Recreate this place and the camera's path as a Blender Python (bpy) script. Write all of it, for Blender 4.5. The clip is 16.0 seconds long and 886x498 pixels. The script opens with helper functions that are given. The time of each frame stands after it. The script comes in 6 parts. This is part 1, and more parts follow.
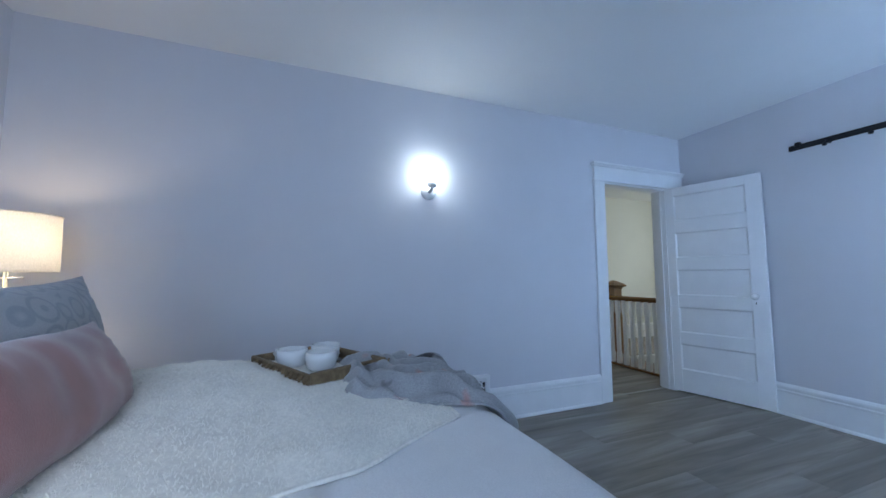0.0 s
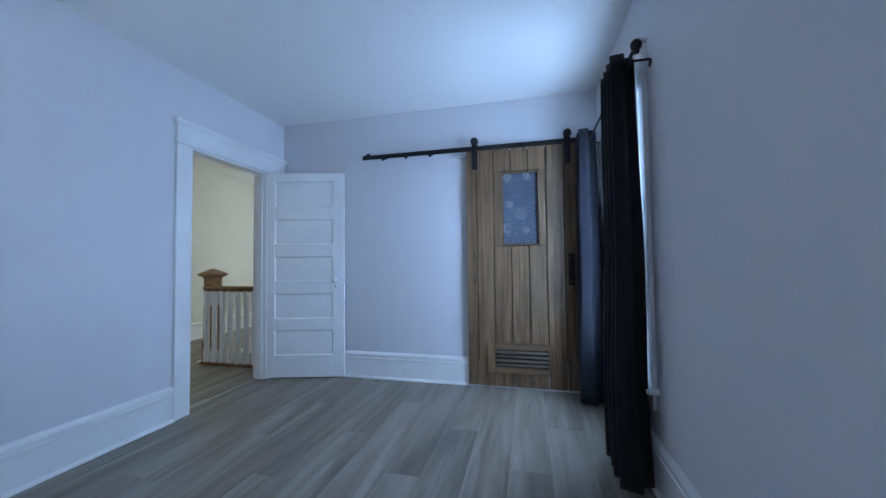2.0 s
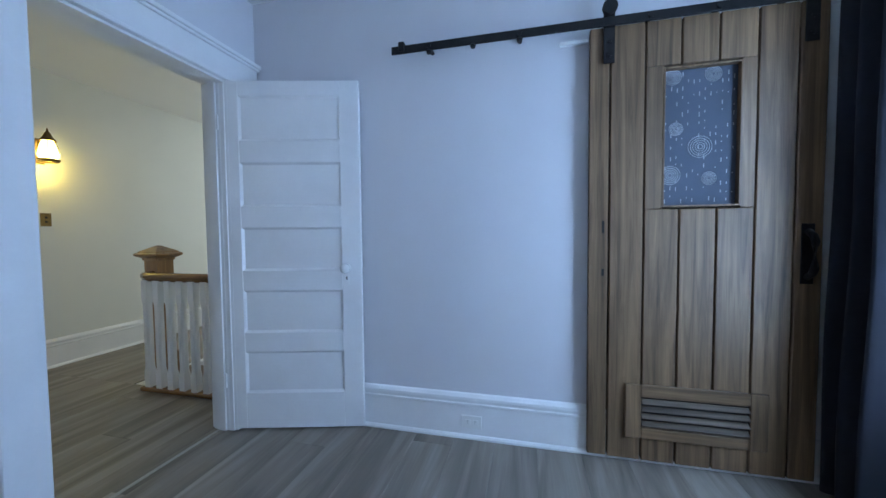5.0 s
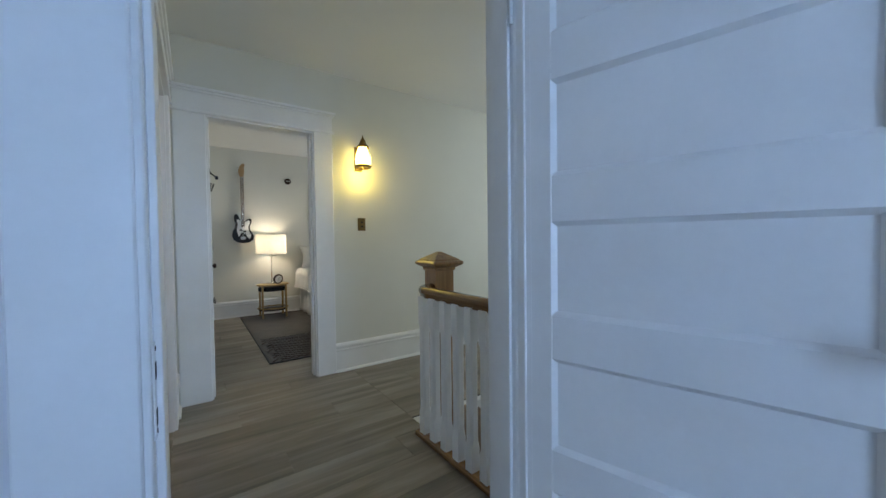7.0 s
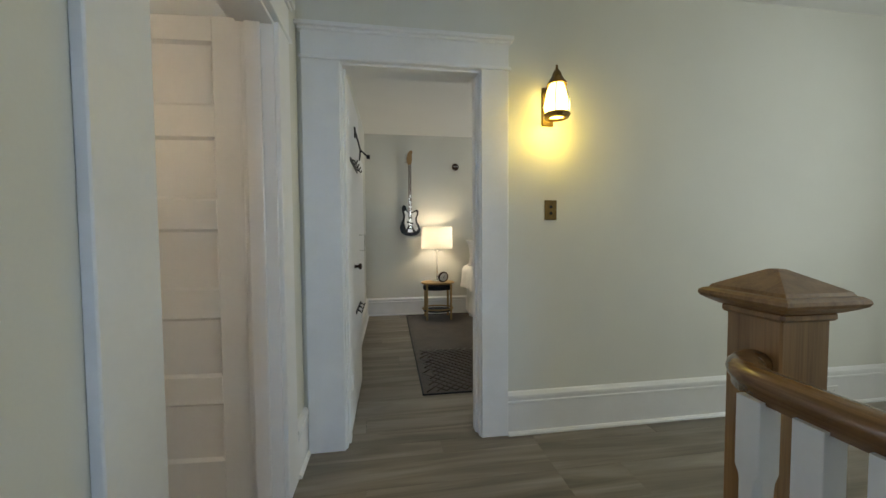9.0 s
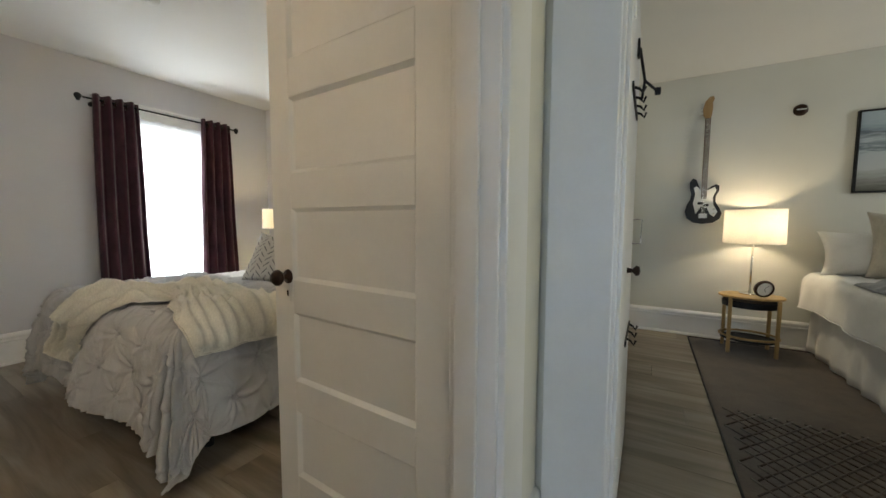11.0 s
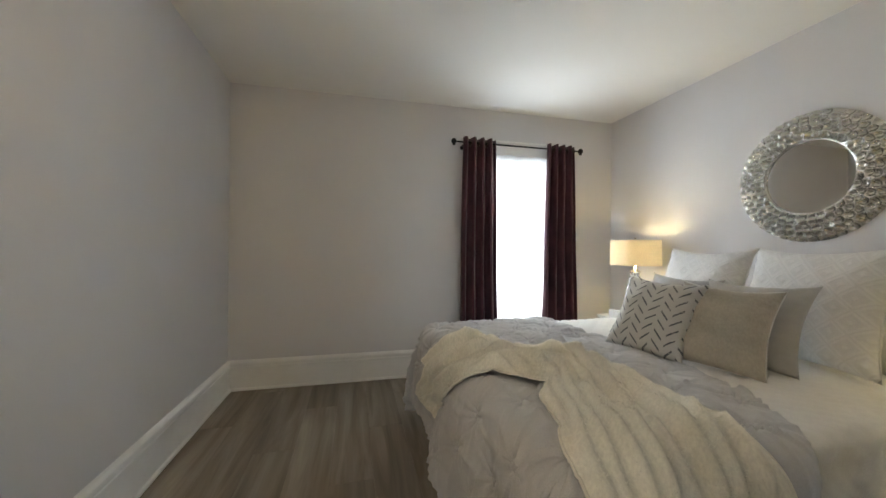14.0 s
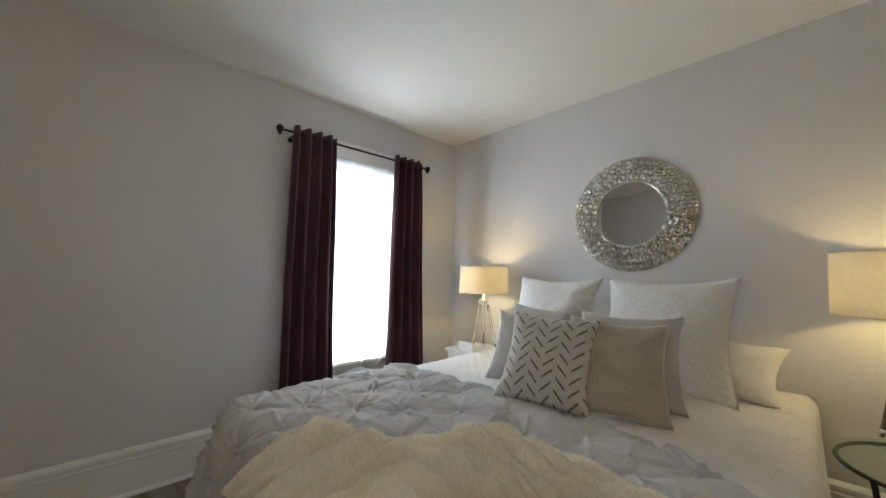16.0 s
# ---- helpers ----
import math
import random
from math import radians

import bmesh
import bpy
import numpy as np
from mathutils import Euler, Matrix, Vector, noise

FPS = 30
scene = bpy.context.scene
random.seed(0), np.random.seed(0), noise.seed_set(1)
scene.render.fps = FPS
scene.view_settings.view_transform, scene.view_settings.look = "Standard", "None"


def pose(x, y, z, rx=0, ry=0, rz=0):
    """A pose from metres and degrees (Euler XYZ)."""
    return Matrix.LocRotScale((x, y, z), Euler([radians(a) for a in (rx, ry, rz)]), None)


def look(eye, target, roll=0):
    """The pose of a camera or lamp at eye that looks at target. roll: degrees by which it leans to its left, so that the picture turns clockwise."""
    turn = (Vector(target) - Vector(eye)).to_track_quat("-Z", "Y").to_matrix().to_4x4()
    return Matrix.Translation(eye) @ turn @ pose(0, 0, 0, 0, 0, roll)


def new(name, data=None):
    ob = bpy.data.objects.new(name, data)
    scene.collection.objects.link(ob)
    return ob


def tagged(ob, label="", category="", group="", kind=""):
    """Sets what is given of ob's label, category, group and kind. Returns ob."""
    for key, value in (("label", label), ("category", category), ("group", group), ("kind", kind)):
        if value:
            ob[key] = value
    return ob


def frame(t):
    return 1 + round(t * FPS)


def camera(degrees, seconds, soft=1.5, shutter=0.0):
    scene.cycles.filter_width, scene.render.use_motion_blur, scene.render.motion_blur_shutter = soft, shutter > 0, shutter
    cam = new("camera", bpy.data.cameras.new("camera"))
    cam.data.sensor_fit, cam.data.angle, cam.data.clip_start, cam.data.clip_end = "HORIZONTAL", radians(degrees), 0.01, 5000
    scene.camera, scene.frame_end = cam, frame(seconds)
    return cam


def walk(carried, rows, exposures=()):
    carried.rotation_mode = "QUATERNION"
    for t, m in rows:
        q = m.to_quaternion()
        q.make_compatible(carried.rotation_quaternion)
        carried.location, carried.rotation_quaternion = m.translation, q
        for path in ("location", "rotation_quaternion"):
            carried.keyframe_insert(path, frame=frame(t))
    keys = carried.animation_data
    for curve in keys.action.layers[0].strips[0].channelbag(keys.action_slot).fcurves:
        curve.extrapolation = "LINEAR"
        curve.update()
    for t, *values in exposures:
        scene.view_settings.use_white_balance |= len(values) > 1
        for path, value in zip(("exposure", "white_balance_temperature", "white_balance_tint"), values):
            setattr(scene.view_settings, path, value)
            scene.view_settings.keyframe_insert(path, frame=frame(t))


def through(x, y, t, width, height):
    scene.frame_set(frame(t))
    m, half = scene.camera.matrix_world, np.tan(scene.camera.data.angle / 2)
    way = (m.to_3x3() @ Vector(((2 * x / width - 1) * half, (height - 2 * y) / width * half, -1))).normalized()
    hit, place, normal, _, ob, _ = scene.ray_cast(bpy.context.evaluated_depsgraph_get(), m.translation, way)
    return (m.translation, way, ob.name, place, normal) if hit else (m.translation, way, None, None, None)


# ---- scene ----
cam = camera(102.3, 16.0)
PATH = [
    (0, (0.208, 0.279, 1.15), (0.929, 2.138, 1.304), -0.2),
    (0.5, (0.284, 0.281, 1.152), (1.458, 1.894, 1.297), -0.4),
    (1, (0.381, 0.265, 1.134), (1.925, 1.528, 1.278), -0.4),
    (1.5, (0.491, 0.311, 1.128), (2.295, 1.163, 1.265), -0.5),
    (2, (0.652, 0.322, 1.136), (2.594, 0.791, 1.209), -0.7),
    (2.5, (0.822, 0.346, 1.122), (2.816, 0.504, 1.125), -0.7),
    (3, (1.030, 0.433, 1.111), (3.028, 0.373, 1.054), -0.8),
    (3.5, (1.234, 0.578, 1.12), (3.226, 0.438, 1.024), -0.8),
    (4, (1.494, 0.754, 1.132), (3.489, 0.650, 1.039), -0.8),
    (4.5, (1.741, 0.953, 1.157), (3.732, 1.113, 1.062), -0.7),
    (5, (1.984, 1.168, 1.162), (3.926, 1.641, 1.078), -0.5),
    (5.2, (2.094, 1.254, 1.166), (3.991, 1.881, 1.084), -0.5),
    (7.3, (3.053, 2.334, 1.162), (4.097, 4.039, 1.113), -0.7),
    (7.5, (3.114, 2.427, 1.172), (4.100, 4.166, 1.12), -0.7),
    (8, (3.227, 2.686, 1.186), (3.978, 4.538, 1.133), -0.7),
    (8.2, (3.289, 2.807, 1.182), (3.926, 4.702, 1.138), -0.7),
    (10.3, (3.25, 3.974, 1.179), (2.938, 5.944, 1.029), 0.2),
    (10.5, (3.235, 4.016, 1.174), (2.76, 5.954, 1.026), 0.3),
    (11, (3.125, 4.143, 1.163), (2.132, 5.872, 1.013), 0.2),
    (11.5, (2.987, 4.227, 1.176), (1.632, 5.691, 1.028), 0.2),
    (12, (2.874, 4.304, 1.173), (1.201, 5.392, 1.036), 0.3),
    (12.5, (2.748, 4.359, 1.19), (0.831, 4.916, 1.06), 0.3),
    (13, (2.528, 4.413, 1.189), (0.588, 4.896, 1.109), 0.4),
    (13.5, (2.288, 4.431, 1.204), (0.349, 4.921, 1.179), 0.5),
    (14, (2.053, 4.409, 1.21), (0.113, 4.893, 1.215), 0.4),
    (14.5, (1.823, 4.343, 1.217), (-0.116, 4.831, 1.25), 0.3),
    (15, (1.61, 4.379, 1.209), (-0.231, 5.154, 1.298), 0.4),
    (15.5, (1.442, 4.445, 1.261), (-0.22, 5.552, 1.378), 0.7),
    (16, (1.349, 4.486, 1.241), (-0.1, 5.857, 1.381), 0.8),
]
EXPOSURE = [(0, 0.0, 6500, 10), (1.0, -0.1, 6500, 10), (2.0, 0.12, 6500, 10), (2.5, 0.26, 6500, 10), (3.2, 0.48, 6500, 10), (3.6, 0.54, 6500, 10), (4.0, 0.42, 6500, 10), (4.5, 0.1, 6500, 10), (5.2, 0.15, 6500, 10), (7.5, 0.0, 6700, 10), (8.2, 0.0, 6950, 10), (10.3, 0.06, 7500, 10), (11.0, 0.02, 7550, 10), (12.5, 0.06, 7900, 10), (13.5, 0.03, 7600, 10), (15, 0.14, 7100, 10), (15.5, 0.07, 7100, 10), (16, -0.22, 7100, 10)]
walk(cam, [(t, look(eye, target, roll)) for t, eye, target, roll in PATH], EXPOSURE)

# ---------- light ----------
world = bpy.data.worlds.new("sky")
scene.world = world
world.use_nodes = True
wn = world.node_tree.nodes
sky = wn.new("ShaderNodeTexSky")
sky.sky_type, sky.sun_disc = "NISHITA", False
sky.sun_elevation, sky.sun_rotation = radians(38), radians(200)
wn["Background"].inputs["Strength"].default_value = 0.08
world.node_tree.links.new(sky.outputs[0], wn["Background"].inputs["Color"])
sun_data = bpy.data.lights.new("sun", "SUN")
sun_data.energy, sun_data.angle, sun_data.color = 0.8, radians(20), (1.0, 0.97, 0.92)
new("sun", sun_data).matrix_world = look((3, -20, 16), (3, 0, 1))


def window_light(name, place, target, wide, high, power, colour):
    """The sky's light in a window opening."""
    data = bpy.data.lights.new(name, "AREA")
    data.shape, data.size, data.size_y, data.energy, data.color = "RECTANGLE", wide, high, power, colour
    new(name, data).matrix_world = look(place, target)


def bulb(name, place, power, colour, radius=0.035):
    data = bpy.data.lights.new(name, "POINT")
    data.energy, data.color, data.shadow_soft_size = power, colour, radius
    new(name, data).location = place


window_light("sky_light", (3.14, -0.44, 1.30), (3.14, 1.0, 1.30), 0.76, 1.58, 148, (0.39, 0.61, 1.0))
# fill light for the bed, in an added window that is never in view
window_light("sky_light", (-0.255, -0.44, 1.30), (-0.255, 1.0, 1.30), 0.83, 1.58, 27, (0.42, 0.62, 1.0))
window_light("sky_light", (-1.43, 6.03, 1.30), (0.0, 6.03, 1.14), 0.88, 1.46, 106, (0.73, 0.85, 1.0))
window_light("sky_light", (7.26, 3.65, 1.5), (4.0, 3.65, 1.5), 0.68, 1.28, 30, (0.80, 0.93, 1.0))
# fill light for the third room, through a window added out of view
window_light("sky_light", (7.26, 7.2, 1.5), (4.0, 7.2, 1.5), 0.98, 1.28, 30, (0.82, 0.92, 1.0))
WARM = (1.0, 0.82, 0.40)
bulb("lamp_bulb", (-1.05, 2.50, 1.33), 4.2, (1.0, 0.82, 0.60))
bulb("lamp_bulb", (-0.66, 6.88, 1.20), 7.0, WARM)
bulb("lamp_bulb", (1.60, 6.88, 1.22), 7.0, WARM)
bulb("lamp_bulb", (3.97, 8.33, 1.15), 8.5, (1.0, 0.88, 0.66))
bulb("lamp_bulb", (4.20, 5.20, 1.79), 2.9, (1.0, 0.76, 0.12), 0.03)


# ---------- materials ----------
def shader(name, rough=0.6, metal=0.0, **more):
    m = bpy.data.materials.new(name)
    m.use_nodes = True
    b = m.node_tree.nodes["Principled BSDF"]
    b.inputs["Roughness"].default_value, b.inputs["Metallic"].default_value = rough, metal
    for key, value in more.items():
        b.inputs[key.replace("_", " ")].default_value = value
    return m, m.node_tree.nodes, m.node_tree.links, b


def coords(n, l, scale, space="Position", jitter=0.0):
    """Scaled world coordinates, or the object's own, with a random shift for each object."""
    mp = n.new("ShaderNodeMapping")
    mp.inputs["Scale"].default_value = scale
    if space == "Position":
        l.new(n.new("ShaderNodeNewGeometry").outputs["Position"], mp.inputs["Vector"])
    else:
        l.new(n.new("ShaderNodeTexCoord").outputs["Object"], mp.inputs["Vector"])
    if jitter:
        mul = n.new("ShaderNodeMath")
        mul.operation = "MULTIPLY"
        mul.inputs[1].default_value = jitter
        l.new(n.new("ShaderNodeObjectInfo").outputs["Random"], mul.inputs[0])
        l.new(mul.outputs[0], mp.inputs["Location"])
    return mp.outputs["Vector"]


def noise_of(n, l, vec, detail=4.0, rough=0.6, warp=0.0):
    t = n.new("ShaderNodeTexNoise")
    t.inputs["Scale"].default_value, t.inputs["Detail"].default_value = 1.0, detail
    t.inputs["Roughness"].default_value, t.inputs["Distortion"].default_value = rough, warp
    l.new(vec, t.inputs["Vector"])
    return t.outputs["Fac"]


def ramp(n, l, fac, stops):
    r = n.new("ShaderNodeValToRGB")
    while len(r.color_ramp.elements) < len(stops):
        r.color_ramp.elements.new(0.5)
    for e, (at, c) in zip(r.color_ramp.elements, stops):
        e.position, e.color = at, (*c, 1)
    l.new(fac, r.inputs["Fac"])
    return r.outputs["Color"]


def blend(n, l, a, b, fac, mode="MIX"):
    m = n.new("ShaderNodeMix")
    m.data_type, m.blend_type = "RGBA", mode
    if isinstance(fac, (int, float)):
        m.inputs["Factor"].default_value = fac
    else:
        l.new(fac, m.inputs["Factor"])
    l.new(a, m.inputs[6])
    l.new(b, m.inputs[7])
    return m.outputs[2]


def bump(n, l, b, fac, strength, distance=0.002):
    k = n.new("ShaderNodeBump")
    k.inputs["Strength"].default_value, k.inputs["Distance"].default_value = strength, distance
    l.new(fac, k.inputs["Height"])
    l.new(k.outputs[0], b.inputs["Normal"])


def plain(name, colour, rough=0.6, metal=0.0, vary=0.06, size=3.0, grain=120.0, relief=0.12, **more):
    """Paint, cloth or metal: a base colour with broad uneven patches and a fine grain."""
    m, n, l, b = shader(name, rough, metal, **more)
    big = noise_of(n, l, coords(n, l, (size,) * 3), 3)
    fine = noise_of(n, l, coords(n, l, (grain,) * 3), 2)
    lo, hi = [tuple(min(1, c * k) for c in colour) for k in (1 - vary, 1 + vary)]
    c1 = ramp(n, l, big, [(0.3, lo), (0.7, hi)])
    c2 = ramp(n, l, fine, [(0.3, (1 - vary * 0.6,) * 3), (0.7, (1, 1, 1))])
    l.new(blend(n, l, c1, c2, 1.0, "MULTIPLY"), b.inputs["Base Color"])
    bump(n, l, b, fine, relief)
    return m


def wood(name, dark, light, axis="z", rough=0.45, scale=1.0, space="Object", relief=0.25, jitter=17.0, **more):
    """Streaked wood with the grain along one axis."""
    m, n, l, b = shader(name, rough, **more)
    long = {"x": (1.2, 26, 26), "y": (26, 1.2, 26), "z": (26, 26, 1.2)}[axis]
    fine = {"x": (5, 260, 260), "y": (260, 5, 260), "z": (260, 260, 5)}[axis]
    f1 = noise_of(n, l, coords(n, l, tuple(c * scale for c in long), space, jitter), 5, 0.65, 0.6)
    f2 = noise_of(n, l, coords(n, l, tuple(c * scale for c in fine), space, jitter), 2)
    f3 = noise_of(n, l, coords(n, l, (2.2 * scale,) * 3, space, jitter), 2)
    c1 = ramp(n, l, f1, [(0.28, dark), (0.5, tuple((a + c) / 2 for a, c in zip(dark, light))), (0.72, light)])
    c2 = ramp(n, l, f2, [(0.3, (0.8,) * 3), (0.7, (1, 1, 1))])
    c3 = ramp(n, l, f3, [(0.3, (0.78,) * 3), (0.7, (1, 1, 1))])
    l.new(blend(n, l, blend(n, l, c1, c2, 1.0, "MULTIPLY"), c3, 1.0, "MULTIPLY"), b.inputs["Base Color"])
    bump(n, l, b, f2, relief, 0.001)
    return m


def planks_material():
    m, n, l, b = shader("oak_vinyl", 0.42)
    f1 = noise_of(n, l, coords(n, l, (0.75, 8.5, 1), "Position", 31.0), 4, 0.58, 0.7)
    f2 = noise_of(n, l, coords(n, l, (4, 170, 1), "Position", 31.0), 3)
    f3 = noise_of(n, l, coords(n, l, (0.9, 3.0, 1), "Position", 47.0), 2)
    c1 = ramp(n, l, f1, [(0.25, (0.135, 0.112, 0.088)), (0.47, (0.265, 0.225, 0.182)), (0.72, (0.43, 0.382, 0.325))])
    c2 = ramp(n, l, f2, [(0.25, (0.88,) * 3), (0.7, (1, 1, 1))])
    c3 = ramp(n, l, f3, [(0.3, (0.68,) * 3), (0.7, (1, 1, 1))])
    col = blend(n, l, blend(n, l, c1, c2, 1.0, "MULTIPLY"), c3, 1.0, "MULTIPLY")
    tone = ramp(n, l, n.new("ShaderNodeObjectInfo").outputs["Random"], [(0.0, (0.90, 0.90, 0.90)), (1.0, (1.0, 1.0, 1.0))])
    l.new(blend(n, l, col, tone, 1.0, "MULTIPLY"), b.inputs["Base Color"])
    bump(n, l, b, f2, 0.15, 0.001)
    return m


def cloth(name, colour, rough=0.9, vary=0.08, weave=420.0, relief=0.25, sheen=0.3, through=0.0, clear=0.0):
    """Woven cloth; through: share of light that passes diffusely, clear: share that passes straight."""
    m, n, l, b = shader(name, rough, Sheen_Weight=sheen)
    big = noise_of(n, l, coords(n, l, (6,) * 3), 3)
    fine = noise_of(n, l, coords(n, l, (weave, weave, weave * 0.5)), 2)
    lo, hi = [tuple(min(1, c * k) for c in colour) for k in (1 - vary, 1 + vary)]
    c1 = ramp(n, l, big, [(0.3, lo), (0.7, hi)])
    c2 = ramp(n, l, fine, [(0.3, (0.86,) * 3), (0.7, (1, 1, 1))])
    col = blend(n, l, c1, c2, 1.0, "MULTIPLY")
    l.new(col, b.inputs["Base Color"])
    bump(n, l, b, fine, relief, 0.0015)
    last = b.outputs[0]
    for share, kind in ((through, "ShaderNodeBsdfTranslucent"), (clear, "ShaderNodeBsdfTransparent")):
        if share:
            t = n.new(kind)
            if kind == "ShaderNodeBsdfTranslucent":
                l.new(col, t.inputs["Color"])
            mix = n.new("ShaderNodeMixShader")
            mix.inputs[0].default_value = share
            l.new(last, mix.inputs[1])
            l.new(t.outputs[0], mix.inputs[2])
            last = mix.outputs[0]
    l.new(last, n["Material Output"].inputs["Surface"])
    return m


def glow(name, colour, strength):
    m = bpy.data.materials.new(name)
    m.use_nodes = True
    b = m.node_tree.nodes["Principled BSDF"]
    b.inputs["Base Color"].default_value = (0.9, 0.9, 0.88, 1)
    b.inputs["Emission Color"].default_value = (*colour, 1)
    b.inputs["Emission Strength"].default_value = strength
    return m


def glass(name, colour=(0.95, 0.98, 0.97), rough=0.0):
    m, n, l, b = shader(name, rough, Transmission_Weight=1.0, IOR=1.45)
    b.inputs["Base Color"].default_value = (*colour, 1)
    return m


def motif_cloth(name, ground, mark, scale, kind):
    """Printed or woven cloth: dashes in a herringbone, rings, or a lattice, drawn by the object's own coordinates."""
    m, n, l, b = shader(name, 0.9, Sheen_Weight=0.25)
    vec = coords(n, l, (scale,) * 3, "Object")
    if kind == "dash":
        sep = n.new("ShaderNodeSeparateXYZ")
        l.new(vec, sep.inputs[0])

        def math_of(op, a, c):
            k = n.new("ShaderNodeMath")
            k.operation = op
            for i, v in enumerate((a, c)):
                if isinstance(v, (int, float)):
                    k.inputs[i].default_value = v
                else:
                    l.new(v, k.inputs[i])
            return k.outputs[0]
        col_i = math_of("FLOOR", sep.outputs["X"], 0)
        side = math_of("SUBTRACT", math_of("MULTIPLY", math_of("MODULO", math_of("ADD", col_i, 40), 2), 2), 1)
        fx = math_of("SUBTRACT", math_of("FRACT", sep.outputs["X"], 0), 0.5)
        zz = math_of("ADD", math_of("ADD", math_of("MULTIPLY", sep.outputs["Z"], 1.08), math_of("MULTIPLY", col_i, 0.5)), math_of("MULTIPLY", fx, math_of("MULTIPLY", side, 1.1)))
        row = math_of("ABSOLUTE", math_of("SUBTRACT", math_of("FRACT", zz, 0), 0.5), 0)
        inside = math_of("MULTIPLY", math_of("LESS_THAN", row, 0.105), math_of("LESS_THAN", math_of("ABSOLUTE", fx, 0), 0.36))
        patch = noise_of(n, l, coords(n, l, (scale * 3.5, 40, scale * 9), "Object"), 3)
        fac = math_of("MULTIPLY", inside, math_of("ADD", math_of("MULTIPLY", patch, 2.6), -0.45))
        cl = n.new("ShaderNodeClamp")
        l.new(fac, cl.inputs[0])
        fac = cl.outputs[0]
    elif kind == "ring":
        t = n.new("ShaderNodeTexVoronoi")
        t.inputs["Scale"].default_value, t.inputs["Randomness"].default_value = 1.0, 0.35
        l.new(vec, t.inputs["Vector"])
        s = n.new("ShaderNodeMath")
        s.operation = "SINE"
        k = n.new("ShaderNodeMath")
        k.operation = "MULTIPLY"
        k.inputs[1].default_value = 16
        l.new(t.outputs["Distance"], k.inputs[0])
        l.new(k.outputs[0], s.inputs[0])
        fac = s.outputs[0]
    else:
        w = n.new("ShaderNodeTexVoronoi")
        w.feature = "DISTANCE_TO_EDGE"
        w.inputs["Scale"].default_value, w.inputs["Randomness"].default_value = 1.0, 0.0
        turn = n.new("ShaderNodeMapping")
        turn.inputs["Rotation"].default_value = (0, radians(45), 0)
        l.new(coords(n, l, (scale, 0, scale), "Object"), turn.inputs["Vector"])
        l.new(turn.outputs[0], w.inputs["Vector"])
        wave = n.new("ShaderNodeMath")
        wave.operation = "SINE"
        many = n.new("ShaderNodeMath")
        many.operation = "MULTIPLY"
        many.inputs[1].default_value = 17
        l.new(w.outputs["Distance"], many.inputs[0])
        l.new(many.outputs[0], wave.inputs[0])
        fac = wave.outputs[0]
    stops = [(0.2, ground), (0.8, mark)] if kind != "lattice" else [(0.3, mark), (0.8, ground)]
    weave = noise_of(n, l, coords(n, l, (380,) * 3), 2)
    c2 = ramp(n, l, weave, [(0.3, (0.86,) * 3), (0.7, (1, 1, 1))])
    l.new(blend(n, l, ramp(n, l, fac, stops), c2, 1.0, "MULTIPLY"), b.inputs["Base Color"])
    bump(n, l, b, fac if kind == "lattice" else weave, 0.4, 0.003)
    return m


WALL = plain("grey_wall_paint", (0.66, 0.655, 0.68), 0.62, vary=0.025, size=1.4, grain=160, relief=0.10)
# the yellow tint here is warm light on the walls, put into the paint
HALLWALL = plain("warm_lit_wall_paint", (0.70, 0.695, 0.64), 0.6, vary=0.03, size=1.4, grain=160, relief=0.10)
CEIL = plain("ceiling_paint", (0.80, 0.80, 0.79), 0.75, vary=0.02, size=1.0, grain=90, relief=0.15)
TRIM = plain("white_trim_paint", (0.80, 0.80, 0.80), 0.34, vary=0.03, size=5, grain=70, relief=0.06)
DOORPAINT = plain("white_door_paint", (0.79, 0.79, 0.79), 0.36, vary=0.03, size=4, grain=60, relief=0.08)
OAK = planks_material()
DARK = plain("dark_gap", (0.03, 0.027, 0.025), 0.9)
BARN = wood("barn_wood", (0.066, 0.037, 0.018), (0.315, 0.188, 0.098), "z", 0.5)
BARNX = wood("barn_wood_level", (0.066, 0.037, 0.018), (0.315, 0.188, 0.098), "y", 0.5)
SLATWOOD = wood("weathered_slat", (0.05, 0.034, 0.022), (0.19, 0.14, 0.095), "y", 0.6)
RAILWOOD = wood("varnished_oak", (0.13, 0.055, 0.018), (0.40, 0.21, 0.075), "y", 0.25, Coat_Weight=0.4)
NEWELWOOD = wood("varnished_pine", (0.20, 0.095, 0.035), (0.46, 0.26, 0.11), "z", 0.3, Coat_Weight=0.3)
TREADWOOD = wood("stair_tread_oak", (0.09, 0.05, 0.025), (0.22, 0.13, 0.07), "y", 0.4)
BAMBOO = wood("pale_table_wood", (0.42, 0.26, 0.10), (0.62, 0.42, 0.19), "z", 0.45)
IRON = plain("black_iron", (0.022, 0.022, 0.024), 0.5, 0.6, vary=0.2, size=20)
BRONZE = plain("dark_bronze", (0.05, 0.03, 0.022), 0.35, 0.8, vary=0.2, size=20)
CHROME = plain("chrome", (0.78, 0.78, 0.77), 0.12, 1.0, vary=0.03, size=20, relief=0.02)
SILVER = plain("hammered_silver", (0.55, 0.54, 0.52), 0.22, 1.0, vary=0.12, size=30, relief=0.1)
MIRROR = plain("mirror_silvering", (0.88, 0.89, 0.89), 0.02, 1.0, vary=0.0, relief=0.0)
PORCELAIN = plain("white_porcelain", (0.80, 0.80, 0.79), 0.12, vary=0.02)
PLASTIC = plain("white_plastic", (0.78, 0.78, 0.76), 0.4, vary=0.02)
